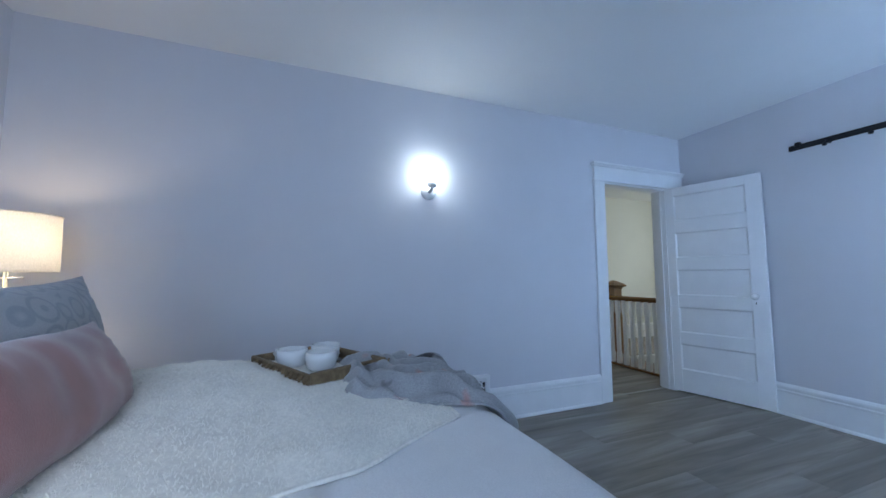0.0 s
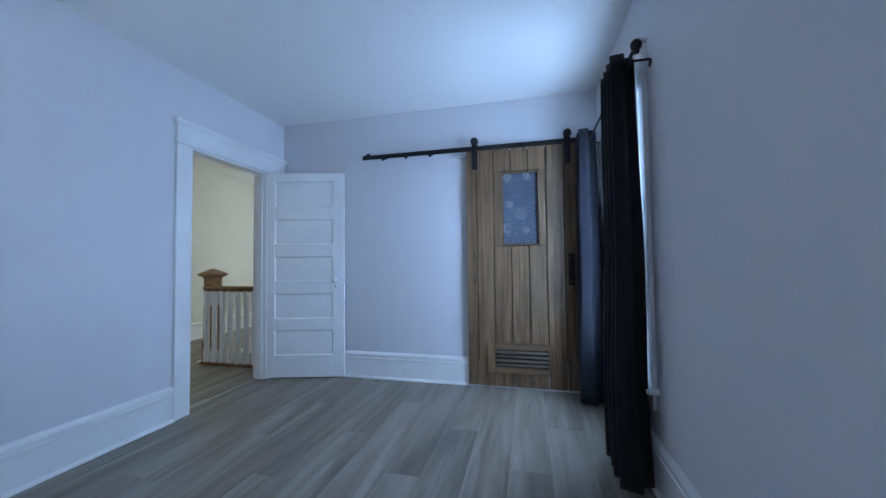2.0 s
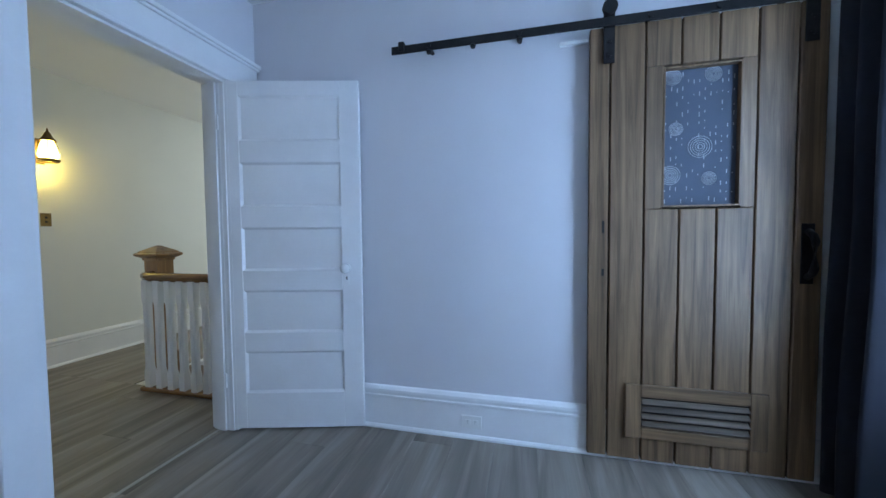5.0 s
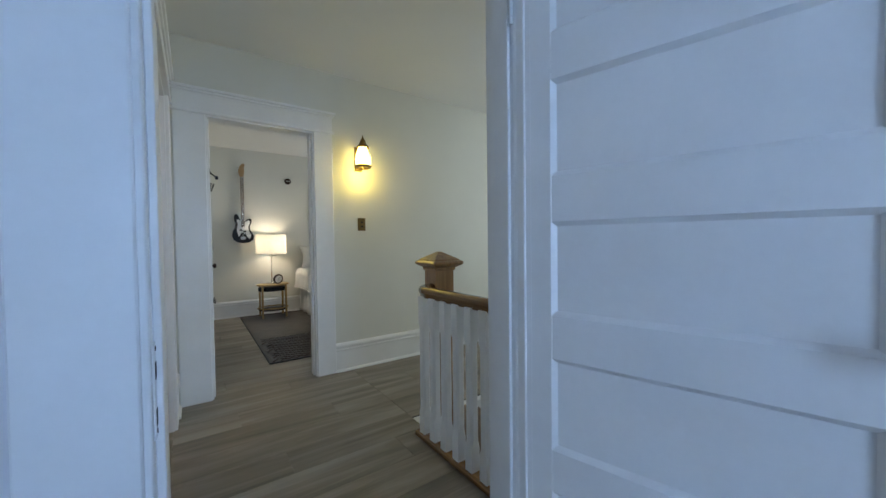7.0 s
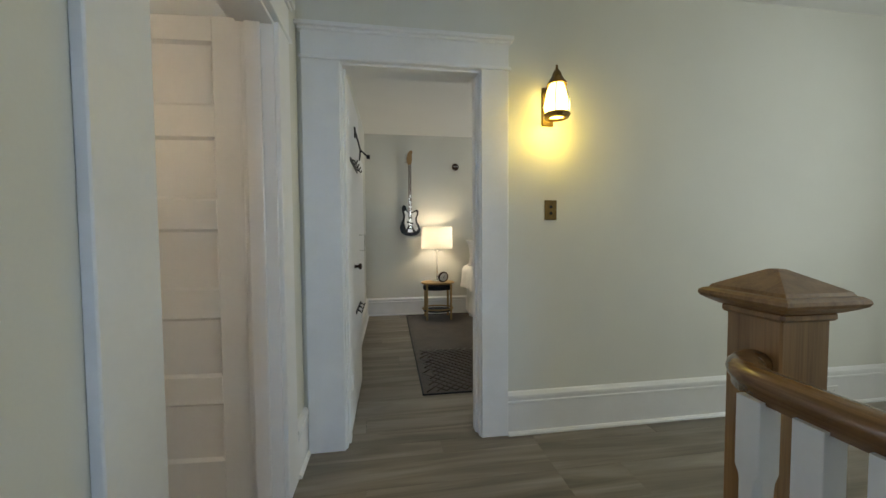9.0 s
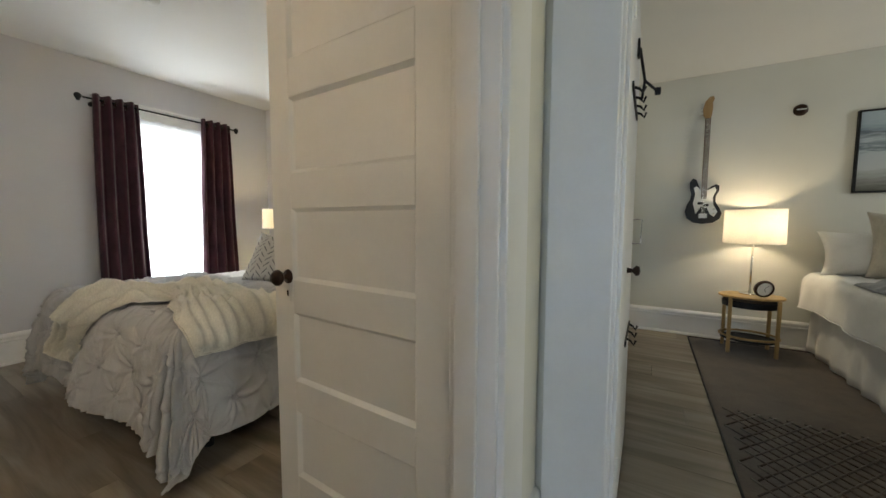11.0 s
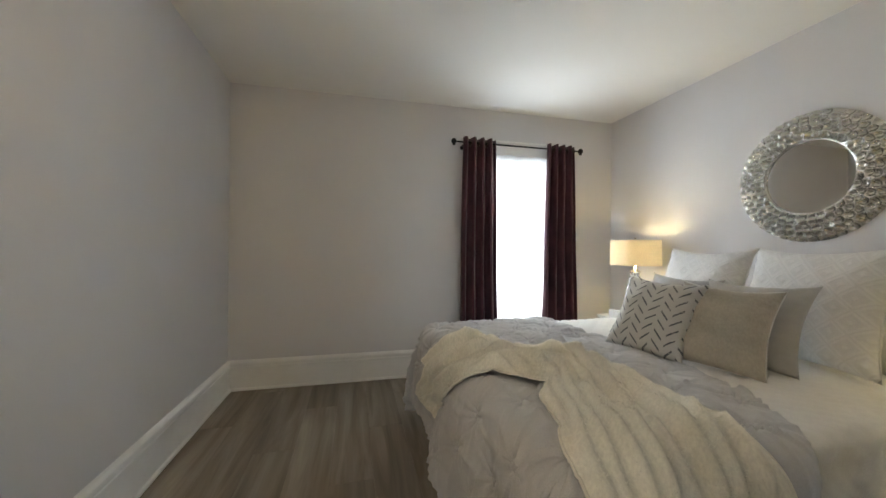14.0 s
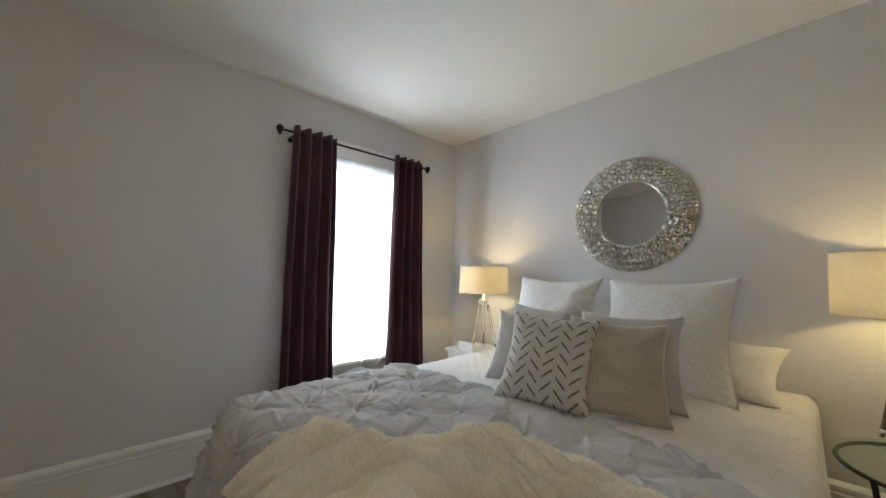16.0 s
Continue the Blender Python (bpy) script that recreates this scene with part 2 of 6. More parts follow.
# for black parts, and for shade painted inside holes and openings
BLACKNESS = plain("black_and_hole_shade", (0.01, 0.01, 0.01), 0.8)
# one navy cloth in two tones: near curtain backlit, far curtain in daylight
NAVY_BACKLIT = cloth("blackout_navy_backlit", (0.0035, 0.004, 0.007), vary=0.2, sheen=0.02)
NAVY_DAYLIT = cloth("blackout_navy_daylit", (0.004, 0.0055, 0.013), vary=0.2, sheen=0.05)
BURGUNDY = cloth("burgundy_cloth", (0.066, 0.018, 0.030), vary=0.25, weave=260, relief=0.4, sheen=0.2, through=0.12)
SHEER = cloth("white_sheer", (0.86, 0.87, 0.88), vary=0.03, weave=300, sheen=0.0, through=0.55, clear=0.45)
WHITECLOTH = cloth("white_cotton", (0.82, 0.815, 0.805), vary=0.04)
CREAMFUR = cloth("cream_fur", (0.95, 0.92, 0.83), vary=0.05, weave=120, relief=0.4, sheen=0.5, through=0.15)
GREYDUVET = cloth("pale_grey_cotton", (0.55, 0.555, 0.58), vary=0.04, weave=380)
GREYTHROW = cloth("grey_throw_cloth", (0.30, 0.30, 0.31), vary=0.25, weave=120, relief=0.9)
SALMON = cloth("salmon_velvet", (0.33, 0.12, 0.10), vary=0.18, sheen=0.8)
GREYPRINT = motif_cloth("grey_print_cloth", (0.46, 0.46, 0.46), (0.36, 0.37, 0.39), 15, "ring")
HERRING = motif_cloth("herringbone_print", (0.62, 0.62, 0.61), (0.12, 0.13, 0.15), 18, "dash")
LATTICE = motif_cloth("white_lattice_cloth", (0.84, 0.84, 0.84), (0.79, 0.79, 0.79), 13, "lattice")
TAUPE = cloth("taupe_chenille", (0.46, 0.435, 0.385), vary=0.12, weave=110, relief=0.9)
GREYSATIN = cloth("grey_satin", (0.47, 0.465, 0.46), rough=0.55, vary=0.05)
GREENVELVET = cloth("green_velvet", (0.06, 0.11, 0.012), vary=0.2, sheen=0.6)
LAMPSHADE = cloth("linen_lampshade", (0.78, 0.68, 0.52), vary=0.05, weave=200, sheen=0, through=0.16)
LAMPWHITE = cloth("white_lampshade", (0.84, 0.80, 0.72), vary=0.04, weave=200, sheen=0, through=0.32)
GLASS = glass("clear_glass")


def thin_glass():
    """A pane: mostly clear, with a mirror-like gloss."""
    m, n, l, b = shader("pane_glass", 0.02)
    b.inputs["Base Color"].default_value = (0.55, 0.62, 0.60, 1)
    t = n.new("ShaderNodeBsdfTransparent")
    t.inputs["Color"].default_value = (0.93, 0.97, 0.95, 1)
    mix = n.new("ShaderNodeMixShader")
    mix.inputs[0].default_value = 0.86
    l.new(b.outputs[0], mix.inputs[1])
    l.new(t.outputs[0], mix.inputs[2])
    l.new(mix.outputs[0], n["Material Output"].inputs["Surface"])
    return m


PANE = thin_glass()
GLOBE = glow("lit_opal_glass", (0.74, 0.88, 1.0), 21)
WARMGLOBE = glow("lit_warm_glass", (1.0, 0.78, 0.50), 62)
HALLGLOBE = glow("lit_amber_glass", (1.0, 0.80, 0.22), 9)
RUGGREY = motif_cloth("grey_rug_pile", (0.60, 0.60, 0.59), (0.17, 0.175, 0.18), 4.6, "ring")
RUGBROWN = cloth("brown_rug_pile", (0.085, 0.060, 0.042), vary=0.25, weave=90, relief=1.0)
BRASS = plain("aged_brass", (0.20, 0.13, 0.05), 0.4, 0.9, vary=0.2, size=30)
BLUEFABRIC = cloth("blue_printed_cloth", (0.055, 0.068, 0.095), vary=0.15)
PALEPRINT = cloth("pale_print", (0.36, 0.37, 0.39), vary=0.1)
WICKER = wood("wicker", (0.10, 0.06, 0.03), (0.34, 0.24, 0.13), "x", 0.7)


# ---------- building helpers ----------
ORIGIN = {}
FIRST, REST = Vector((0.07, 0, 0)), Vector((0, 0, 0))  # where the first room stands against the others
HERE = FIRST


def thing(name, at, label="", category="", group="", kind="", turn=0.0):
    ob = new(name)
    ob.empty_display_size = 0.1
    ob.location, ob.rotation_euler = Vector(at) + HERE, (0, 0, radians(turn))
    ORIGIN[ob.name] = Matrix.Translation(at) @ Matrix.Rotation(radians(turn), 4, "Z")
    return tagged(ob, label, category, group, kind)


def part(name, bm, material, parent=None, label="", smooth=False, local=False):
    """Links a bmesh as one mesh object; its vertices are in the world unless local."""
    if parent is not None and not local:
        top = parent if parent.name in ORIGIN else parent.parent
        bm.transform(ORIGIN[top.name].inverted())
    me = bpy.data.meshes.new(name)
    bmesh.ops.recalc_face_normals(bm, faces=bm.faces)
    bm.to_mesh(me)
    bm.free()
    if smooth:
        me.polygons.foreach_set("use_smooth", [True] * len(me.polygons))
    me.materials.append(material)
    ob = new(name, me)
    ob.parent = parent
    return tagged(ob, label)


def lone(name, bm, material, label="", category="", kind="", group="", smooth=False):
    ob = part(name, bm, material, None, "", smooth)
    ob.location = HERE
    return tagged(ob, label, category, group, kind)


def box(x0, x1, y0, y1, z0, z1, bevel=0.0, bm=None, seg=1):
    own = bmesh.new()
    bmesh.ops.create_cube(own, size=1.0)
    own.transform(Matrix.Translation(((x0 + x1) / 2, (y0 + y1) / 2, (z0 + z1) / 2)) @ Matrix.Diagonal((abs(x1 - x0), abs(y1 - y0), abs(z1 - z0), 1)))
    if bevel:
        bmesh.ops.bevel(own, geom=own.edges[:], offset=bevel, segments=seg, affect="EDGES", profile=0.5)
    return own if bm is None else merge(bm, own)


def merge(bm, other):
    me = bpy.data.meshes.new("scratch")
    other.to_mesh(me)
    other.free()
    bm.from_mesh(me)
    bpy.data.meshes.remove(me)
    return bm


def rod(p, q, r0, r1=None, seg=14, bm=None, cap=True):
    own = bmesh.new()
    p, q = Vector(p), Vector(q)
    bmesh.ops.create_cone(own, cap_ends=cap, segments=seg, radius1=r0, radius2=r0 if r1 is None else r1, depth=(q - p).length)
    own.transform(Matrix.Translation((p + q) / 2) @ (q - p).to_track_quat("Z", "Y").to_matrix().to_4x4())
    return own if bm is None else merge(bm, own)


def lathe(profile, at=(0, 0, 0), seg=28, bm=None, axis="z"):
    """A turned shape from (radius, height) pairs."""
    own = bmesh.new()
    rings = []
    for r, z in profile:
        rings.append([own.verts.new((max(r, 1e-4) * math.cos(2 * math.pi * k / seg), max(r, 1e-4) * math.sin(2 * math.pi * k / seg), z)) for k in range(seg)])
    for a, b in zip(rings, rings[1:]):
        for k in range(seg):
            own.faces.new((a[k], a[(k + 1) % seg], b[(k + 1) % seg], b[k]))
    turn = {"z": Matrix.Identity(4), "y": Matrix.Rotation(radians(90), 4, "X"), "x": Matrix.Rotation(radians(90), 4, "Y"), "-y": Matrix.Rotation(radians(-90), 4, "X")}[axis]
    own.transform(Matrix.Translation(at) @ turn)
    return own if bm is None else merge(bm, own)


def tube(points, r, seg=10, bm=None, closed=False):
    """A round bar along a line of points."""
    own = bmesh.new()
    pts = [Vector(p) for p in points]
    rings = []
    for i, p in enumerate(pts):
        a = pts[i - 1] if (i or closed) else p
        c = pts[(i + 1) % len(pts)] if (i + 1 < len(pts) or closed) else p
        q = (c - a).to_track_quat("Z", "Y").to_matrix()
        rings.append([own.verts.new(p + q @ Vector((r * math.cos(2 * math.pi * k / seg), r * math.sin(2 * math.pi * k / seg), 0))) for k in range(seg)])
    pairs = list(zip(rings, rings[1:])) + ([(rings[-1], rings[0])] if closed else [])
    for a, b in pairs:
        for k in range(seg):
            own.faces.new((a[k], a[(k + 1) % seg], b[(k + 1) % seg], b[k]))
    if not closed:
        own.faces.new(rings[0][::-1])
        own.faces.new(rings[-1])
    return own if bm is None else merge(bm, own)


def sheet(nu, nv, place, bm=None, loop=False):
    """A grid of nu x nv quads whose points come from place(u, v), u and v from 0 to 1."""
    own = bmesh.new() if bm is None else bm
    rows = [[own.verts.new(place(i / nu, j / nv)) for i in range(nu + (0 if loop else 1))] for j in range(nv + 1)]
    for a, b in zip(rows, rows[1:]):
        for i in range(nu):
            own.faces.new((a[i], a[(i + 1) % len(a)], b[(i + 1) % len(a)], b[i]))
    return own


def thicken(bm, depth):
    """Gives a sheet a second face below the first and closes its rim."""
    bmesh.ops.recalc_face_normals(bm, faces=bm.faces)
    bm.normal_update()
    old = bm.verts[:]
    below = {v: bm.verts.new(v.co - v.normal * depth) for v in old}
    rim = [e for e in bm.edges if len(e.link_faces) == 1]
    for f in bm.faces[:]:
        bm.faces.new([below[v] for v in reversed(f.verts[:])])
    for e in rim:
        a, b = e.verts
        bm.faces.new((a, b, below[b], below[a]))
    return bm


def prism(outline, x0, x1):
    """An outline of (y, z) pairs drawn out along x."""
    bm = bmesh.new()
    a = [bm.verts.new((x0, y, z)) for y, z in outline]
    b = [bm.verts.new((x1, y, z)) for y, z in outline]
    for i in range(len(a)):
        j = (i + 1) % len(a)
        bm.faces.new((a[i], a[j], b[j], b[i]))
    bm.faces.new(a[::-1])
    bm.faces.new(b)
    return bm


def along(u0, face, out, turn):
    """The frame of a wall: local x runs along it, local y out of it into the room."""
    return Matrix.Translation((u0, face, 0)) @ Matrix.Rotation(radians(turn), 4, "Z")


# ---------- the structure ----------
TOP = 2.625


def wall(name, boxes, material, label):
    bm = bmesh.new()
    for b in boxes:
        box(*b, bm=bm)
    return lone(name, bm, material, label, "wall", "structure")


GREYLABEL = "smooth painted wall in pale lavender grey"
WARMLITLABEL = "smooth painted wall in pale grey, tinted with the warm light on it"
wall("wall_south", [(-1.55, -0.75, -0.46, -0.28, 0, TOP), (0.10, 2.68, -0.46, -0.28, 0, TOP), (-0.75, 0.10, -0.46, -0.28, 0, 0.50), (-0.75, 0.10, -0.46, -0.28, 2.10, TOP), (3.46, 4.035, -0.46, -0.28, 0, TOP), (2.68, 3.46, -0.46, -0.28, 0, 0.50), (2.68, 3.46, -0.46, -0.28, 2.10, TOP)], WALL, GREYLABEL)
wall("wall_east", [(3.895, 4.035, -0.28, 2.88, 0, TOP)], WALL, GREYLABEL)
wall("wall_west", [(-1.55, -1.40, -0.28, 2.88, 0, TOP)], WALL, GREYLABEL)
wall("wall_north", [(-1.55, 2.80, 2.88, 2.95, 0, TOP), (3.655, 4.035, 2.88, 2.95, 0, TOP), (2.80, 3.655, 2.88, 2.95, 2.06, TOP)], WALL, GREYLABEL)
wall("wall_hall_south", [(2.60, 2.80, 2.95, 3.02, 0, TOP), (3.655, 7.18, 2.95, 3.02, -2.6, TOP), (2.80, 3.655, 2.95, 3.02, 2.06, TOP)], HALLWALL, WARMLITLABEL)
HERE = REST
wall("wall_south_second", [(-1.49, 2.68, 2.95, 3.376, 0, TOP)], WALL, GREYLABEL)
wall("wall_west_second", [(-1.49, -1.335, 3.376, 5.57, 0, TOP), (-1.49, -1.335, 6.49, 7.172, 0, TOP), (-1.49, -1.335, 5.57, 6.49, 0, 0.53), (-1.49, -1.335, 5.57, 6.49, 2.15, TOP)], WALL, GREYLABEL)
wall("wall_north_second", [(-1.49, 2.75, 7.172, 7.32, 0, TOP)], WALL, GREYLABEL)
wall("wall_east_second", [(2.68, 2.75, 3.376, 4.10, 0, TOP), (2.68, 2.75, 4.945, 7.172, 0, TOP), (2.68, 2.75, 4.10, 4.945, 2.07, TOP)], WALL, GREYLABEL)
wall("wall_hall_west", [(2.75, 2.82, 3.02, 4.10, 0, TOP), (2.75, 2.82, 4.945, 5.32, 0, TOP), (2.75, 2.82, 4.10, 4.945, 2.07, TOP)], HALLWALL, WARMLITLABEL)
wall("wall_hall_north", [(2.75, 3.03, 5.32, 5.46, 0, TOP), (3.81, 7.35, 5.32, 5.46, -2.6, TOP), (3.03, 3.81, 5.32, 5.46, 2.10, TOP)], HALLWALL, WARMLITLABEL)
wall("wall_hall_east", [(7.20, 7.35, 3.02, 3.3, -2.6, TOP), (7.20, 7.35, 4.0, 5.32, -2.6, TOP), (7.20, 7.35, 3.3, 4.0, -2.6, 0.85), (7.20, 7.35, 3.3, 4.0, 2.15, TOP)], HALLWALL, WARMLITLABEL)
wall("wall_west_third", [(2.75, 2.95, 5.46, 8.60, 0, TOP)], HALLWALL, WARMLITLABEL)
wall("wall_north_third", [(2.75, 7.35, 8.60, 8.75, 0, TOP)], HALLWALL, WARMLITLABEL)
wall("wall_east_third", [(7.20, 7.35, 5.46, 6.7, 0, TOP), (7.20, 7.35, 7.7, 8.60, 0, TOP), (7.20, 7.35, 6.7, 7.7, 0, 0.85), (7.20, 7.35, 6.7, 7.7, 2.15, TOP)], HALLWALL, WARMLITLABEL)
wall("wall_stairwell", [(4.10, 4.15, 3.02, 4.16, -2.6, -0.01), (4.10, 7.20, 4.16, 4.22, -2.6, -0.01)], TRIM, "white painted side of the stairwell below the landing")
HERE = FIRST
lone("ceiling", box(-1.55, 4.035, -0.46, 2.915, TOP, TOP + 0.12), CEIL, "flat white painted ceiling", "ceiling", "structure")
HERE = REST
for x0, x1, y0, y1 in ((-1.49, 2.75, 2.915, 7.32), (2.75, 7.35, 2.915, 5.39), (2.75, 7.35, 5.39, 8.75)):
    lone("ceiling", box(x0, x1, y0, y1, TOP, TOP + 0.12), CEIL, "flat white painted ceiling", "ceiling", "structure")

SKIRT = [(0, 0), (0.034, 0), (0.034, 0.010), (0.026, 0.020), (0.020, 0.022), (0.020, 0.185), (0.027, 0.190), (0.027, 0.200), (0.021, 0.204), (0.021, 0.216), (0.028, 0.221), (0.026, 0.236), (0.012, 0.250), (0, 0.255)]


def skirting(x, y, turn, length):
    """A moulded baseboard that starts at x, y and runs along the wall; the room lies to its left."""
    bm = prism(SKIRT, 0, length)
    bm.transform(Matrix.Translation((x, y, 0)) @ Matrix.Rotation(radians(turn), 4, "Z"))
    lone("baseboard", bm, TRIM, "tall white baseboard with a moulded top and shoe", "baseboard", "structure")


# room of the first bed
HERE = FIRST
skirting(1.12, 2.88, 180, 2.52)
skirting(2.68, 2.88, 180, 1.16)
skirting(3.895, -0.28, 90, 3.16)
skirting(-1.40, -0.28, 0, 5.295)
skirting(-1.40, 2.88, -90, 3.16)
# landing
HERE = REST
skirting(2.82, 3.97, -90, 0.95)
skirting(2.82, 5.32, -90, 0.22)
skirting(7.20, 5.32, 180, 3.24)
# room of the second bed
skirting(-1.335, 3.376, 0, 4.015)
skirting(-1.335, 7.172, -90, 3.796)
skirting(2.68, 7.172, 180, 4.015)
skirting(2.68, 5.08, 90, 2.092)
skirting(2.68, 3.376, 90, 0.56)
# room of the third bed
skirting(7.20, 8.60, 180, 4.25)
skirting(2.95, 8.60, -90, 3.14)
skirting(7.20, 5.46, 90, 3.14)


def casing(frame_m, u0, u1, high, left=0.13, right=0.13, head=0.155, depth=0.142, jamb=True, cap_right=0.025, stop=True):
    """Trim round a door opening, in the frame of its wall: side boards, head board, cap, and the jamb's lining."""
    pieces = [(u0 - left, u0 + 0.008, 0.0, 0.022, 0, high), (u1 - 0.008, u1 + right, 0.0, 0.022, 0, high),
              (u0 - left, u1 + right, 0.0, 0.024, high, high + head), (u0 - left - 0.012, u1 + right + min(0.012, cap_right), 0.0, 0.033, high - 0.006, high + 0.012),
              (u0 - left - 0.025, u1 + right + cap_right, 0.0, 0.048, high + head, high + head + 0.022), (u0 - left - 0.014, u1 + right + min(cap_right, 0.014), 0.0, 0.036, high + head - 0.016, high + head)]
    for p in pieces:
        bm = box(*p, bevel=0.003)
        bm.transform(frame_m)
        lone("trim", bm, TRIM, "white painted door casing board", "trim", "structure")
    if jamb:
        for p in ((u0, u0 + 0.018, -depth, 0.004, 0, high - 0.018), (u1 - 0.018, u1, -depth, 0.004, 0, high - 0.018), (u0, u1, -depth, 0.004, high - 0.018, high),
                  (u0 + 0.018, u0 + 0.03, -depth * 0.75, -0.045, 0, high - 0.018), (u1 - 0.03, u1 - 0.018, -depth * 0.75, -0.045, 0, high - 0.018)):
            bm = box(*p, bevel=0.002)
            bm.transform(frame_m)
            lone("trim", bm, TRIM, "white painted door jamb", "trim", "structure")


def wall_frame(x, y, turn):
    return Matrix.Translation((x, y, 0)) @ Matrix.Rotation(radians(turn), 4, "Z")


HERE = FIRST
casing(wall_frame(3.655, 2.88, 180), 0, 0.855, 2.06, left=0.23, right=0.12, cap_right=0.025)
casing(wall_frame(2.80, 3.02, 0), 0, 0.855, 2.06, left=0.10, right=0.14, jamb=False)
HERE = REST
casing(wall_frame(2.82, 4.945, -90), 0, 0.845, 2.07, left=0.15, right=0.15)
casing(wall_frame(2.68, 4.10, 90), 0, 0.845, 2.07, jamb=False)
casing(wall_frame(3.81, 5.32, 180), 0, 0.78, 2.10, left=0.15, right=0.185)
casing(wall_frame(3.03, 5.46, 0), 0, 0.78, 2.10, left=0.07, right=0.13, jamb=False)


def door_leaf(name, hinge, turn, wide, high, label, knob, panels=True, flip=1):
    """A five-panel door; local x runs from the hinge to the free edge, local y is its thickness."""
    d = thing(name, hinge, label, "door", kind="structure", turn=turn)
    t, st = 0.036, 0.112
    rows = [(0.215, 0.460), (0.577, 0.825), (0.945, 1.195), (1.32, 1.572), (1.70, 1.955)]
    if not panels:
        part("slab", box(0, wide, 0, t, 0, high, 0.003), DOORPAINT, d, local=True)
    else:
        for a, b in ((0, st), (wide - st, wide)):
            part("stile", box(a, b, 0, t, 0, high, 0.002), DOORPAINT, d, local=True)
        edges = [0] + [z for r in rows for z in r] + [high]
        for z0, z1 in zip(edges[0::2], edges[1::2]):
            part("rail", box(st, wide - st, 0.0004, t - 0.0004, z0, z1, 0.002), DOORPAINT, d, local=True)
        for z0, z1 in rows:
            bm = box(st, wide - st, 0.013, t - 0.013, z0, z1)
            for y0, y1, s in ((0.002, 0.013, 1), (t - 0.013, t - 0.002, -1)):
                for k in range(4):
                    o = [(st, z0), (wide - st, z0), (wide - st, z1), (st, z1)]
                    i = [(st + 0.011, z0 + 0.011), (wide - st - 0.011, z0 + 0.011), (wide - st - 0.011, z1 - 0.011), (st + 0.011, z1 - 0.011)]
                    yo, yi = (y0, y1) if s == 1 else (y1, y0)
                    a, b, c, e = o[k], o[(k + 1) % 4], i[(k + 1) % 4], i[k]
                    bm.faces.new([bm.verts.new((p[0], y, p[1])) for p, y in ((a, yo), (b, yo), (c, yi), (e, yi))])
            part("panel", bm, DOORPAINT, d, local=True)
    if knob:
        for s, y in ((-1, 0), (1, t)):
            k = part("knob", lathe([(0.0, 0.062), (0.016, 0.061), (0.027, 0.050), (0.029, 0.040), (0.022, 0.030), (0.010, 0.024), (0.009, 0.008), (0.024, 0.006), (0.026, 0.0)], (wide - 0.085, y, 0.955), 20, axis="y" if s == -1 else "-y"), knob, d, "round door knob", True, True)
            part("keyhole_plate", box(wide - 0.097, wide - 0.073, y + s * 0.002 - 0.0015, y + s * 0.002 + 0.0015, 0.865, 0.93, 0.001), DOORPAINT, d, local=True)
            part("keyhole", box(wide - 0.088, wide - 0.082, y + s * 0.0045 - 0.001, y + s * 0.0045 + 0.001, 0.885, 0.905), BLACKNESS, d, local=True)
    for z in (0.25, high - 0.28):
        part("hinge", rod((-0.004, -0.004 if flip > 0 else t + 0.004, z), (-0.004, -0.004 if flip > 0 else t + 0.004, z + 0.085), 0.006), BRONZE if knob is BRONZE else DOORPAINT, d, local=True)
    return d


HERE = FIRST
door_leaf("door_1", (3.634, 2.912, 0.012), -75.3, 0.805, 2.04, "white five-panel door standing wide open", PORCELAIN)
HERE = REST
door_leaf("door_2", (2.70, 4.962, 0.012), 176.5, 0.772, 2.055, "white five-panel door with a dark knob, half open", BRONZE)
leaf3 = door_leaf("door_3", (3.056, 5.475, 0.012), 90, 0.77, 2.08, "plain white door with black hooks, folded back to the wall", None, panels=False)


def strike_plate(x, y, z):
    """The lock's plate let into a door jamb that faces east."""
    p = thing("strike_plate", (x, y, z), "worn painted lock strike plate on the door jamb", "strike plate")
    part("plate", box(x, x + 0.003, y - 0.018, y + 0.018, z - 0.075, z + 0.075, 0.001), DOORPAINT, p)
    for dz in (-0.045, 0.03):
        part("hole", box(x + 0.0028, x + 0.0038, y - 0.008, y + 0.008, z + dz - 0.012, z + dz + 0.014), BLACKNESS, p)
    for dz in (-0.066, 0.066):
        part("screw", rod((x + 0.0025, y, z + dz), (x + 0.0042, y, z + dz), 0.004, seg=8), BRONZE, p)


HERE = FIRST
strike_plate(2.8185, 2.912, 0.93)
HERE = REST


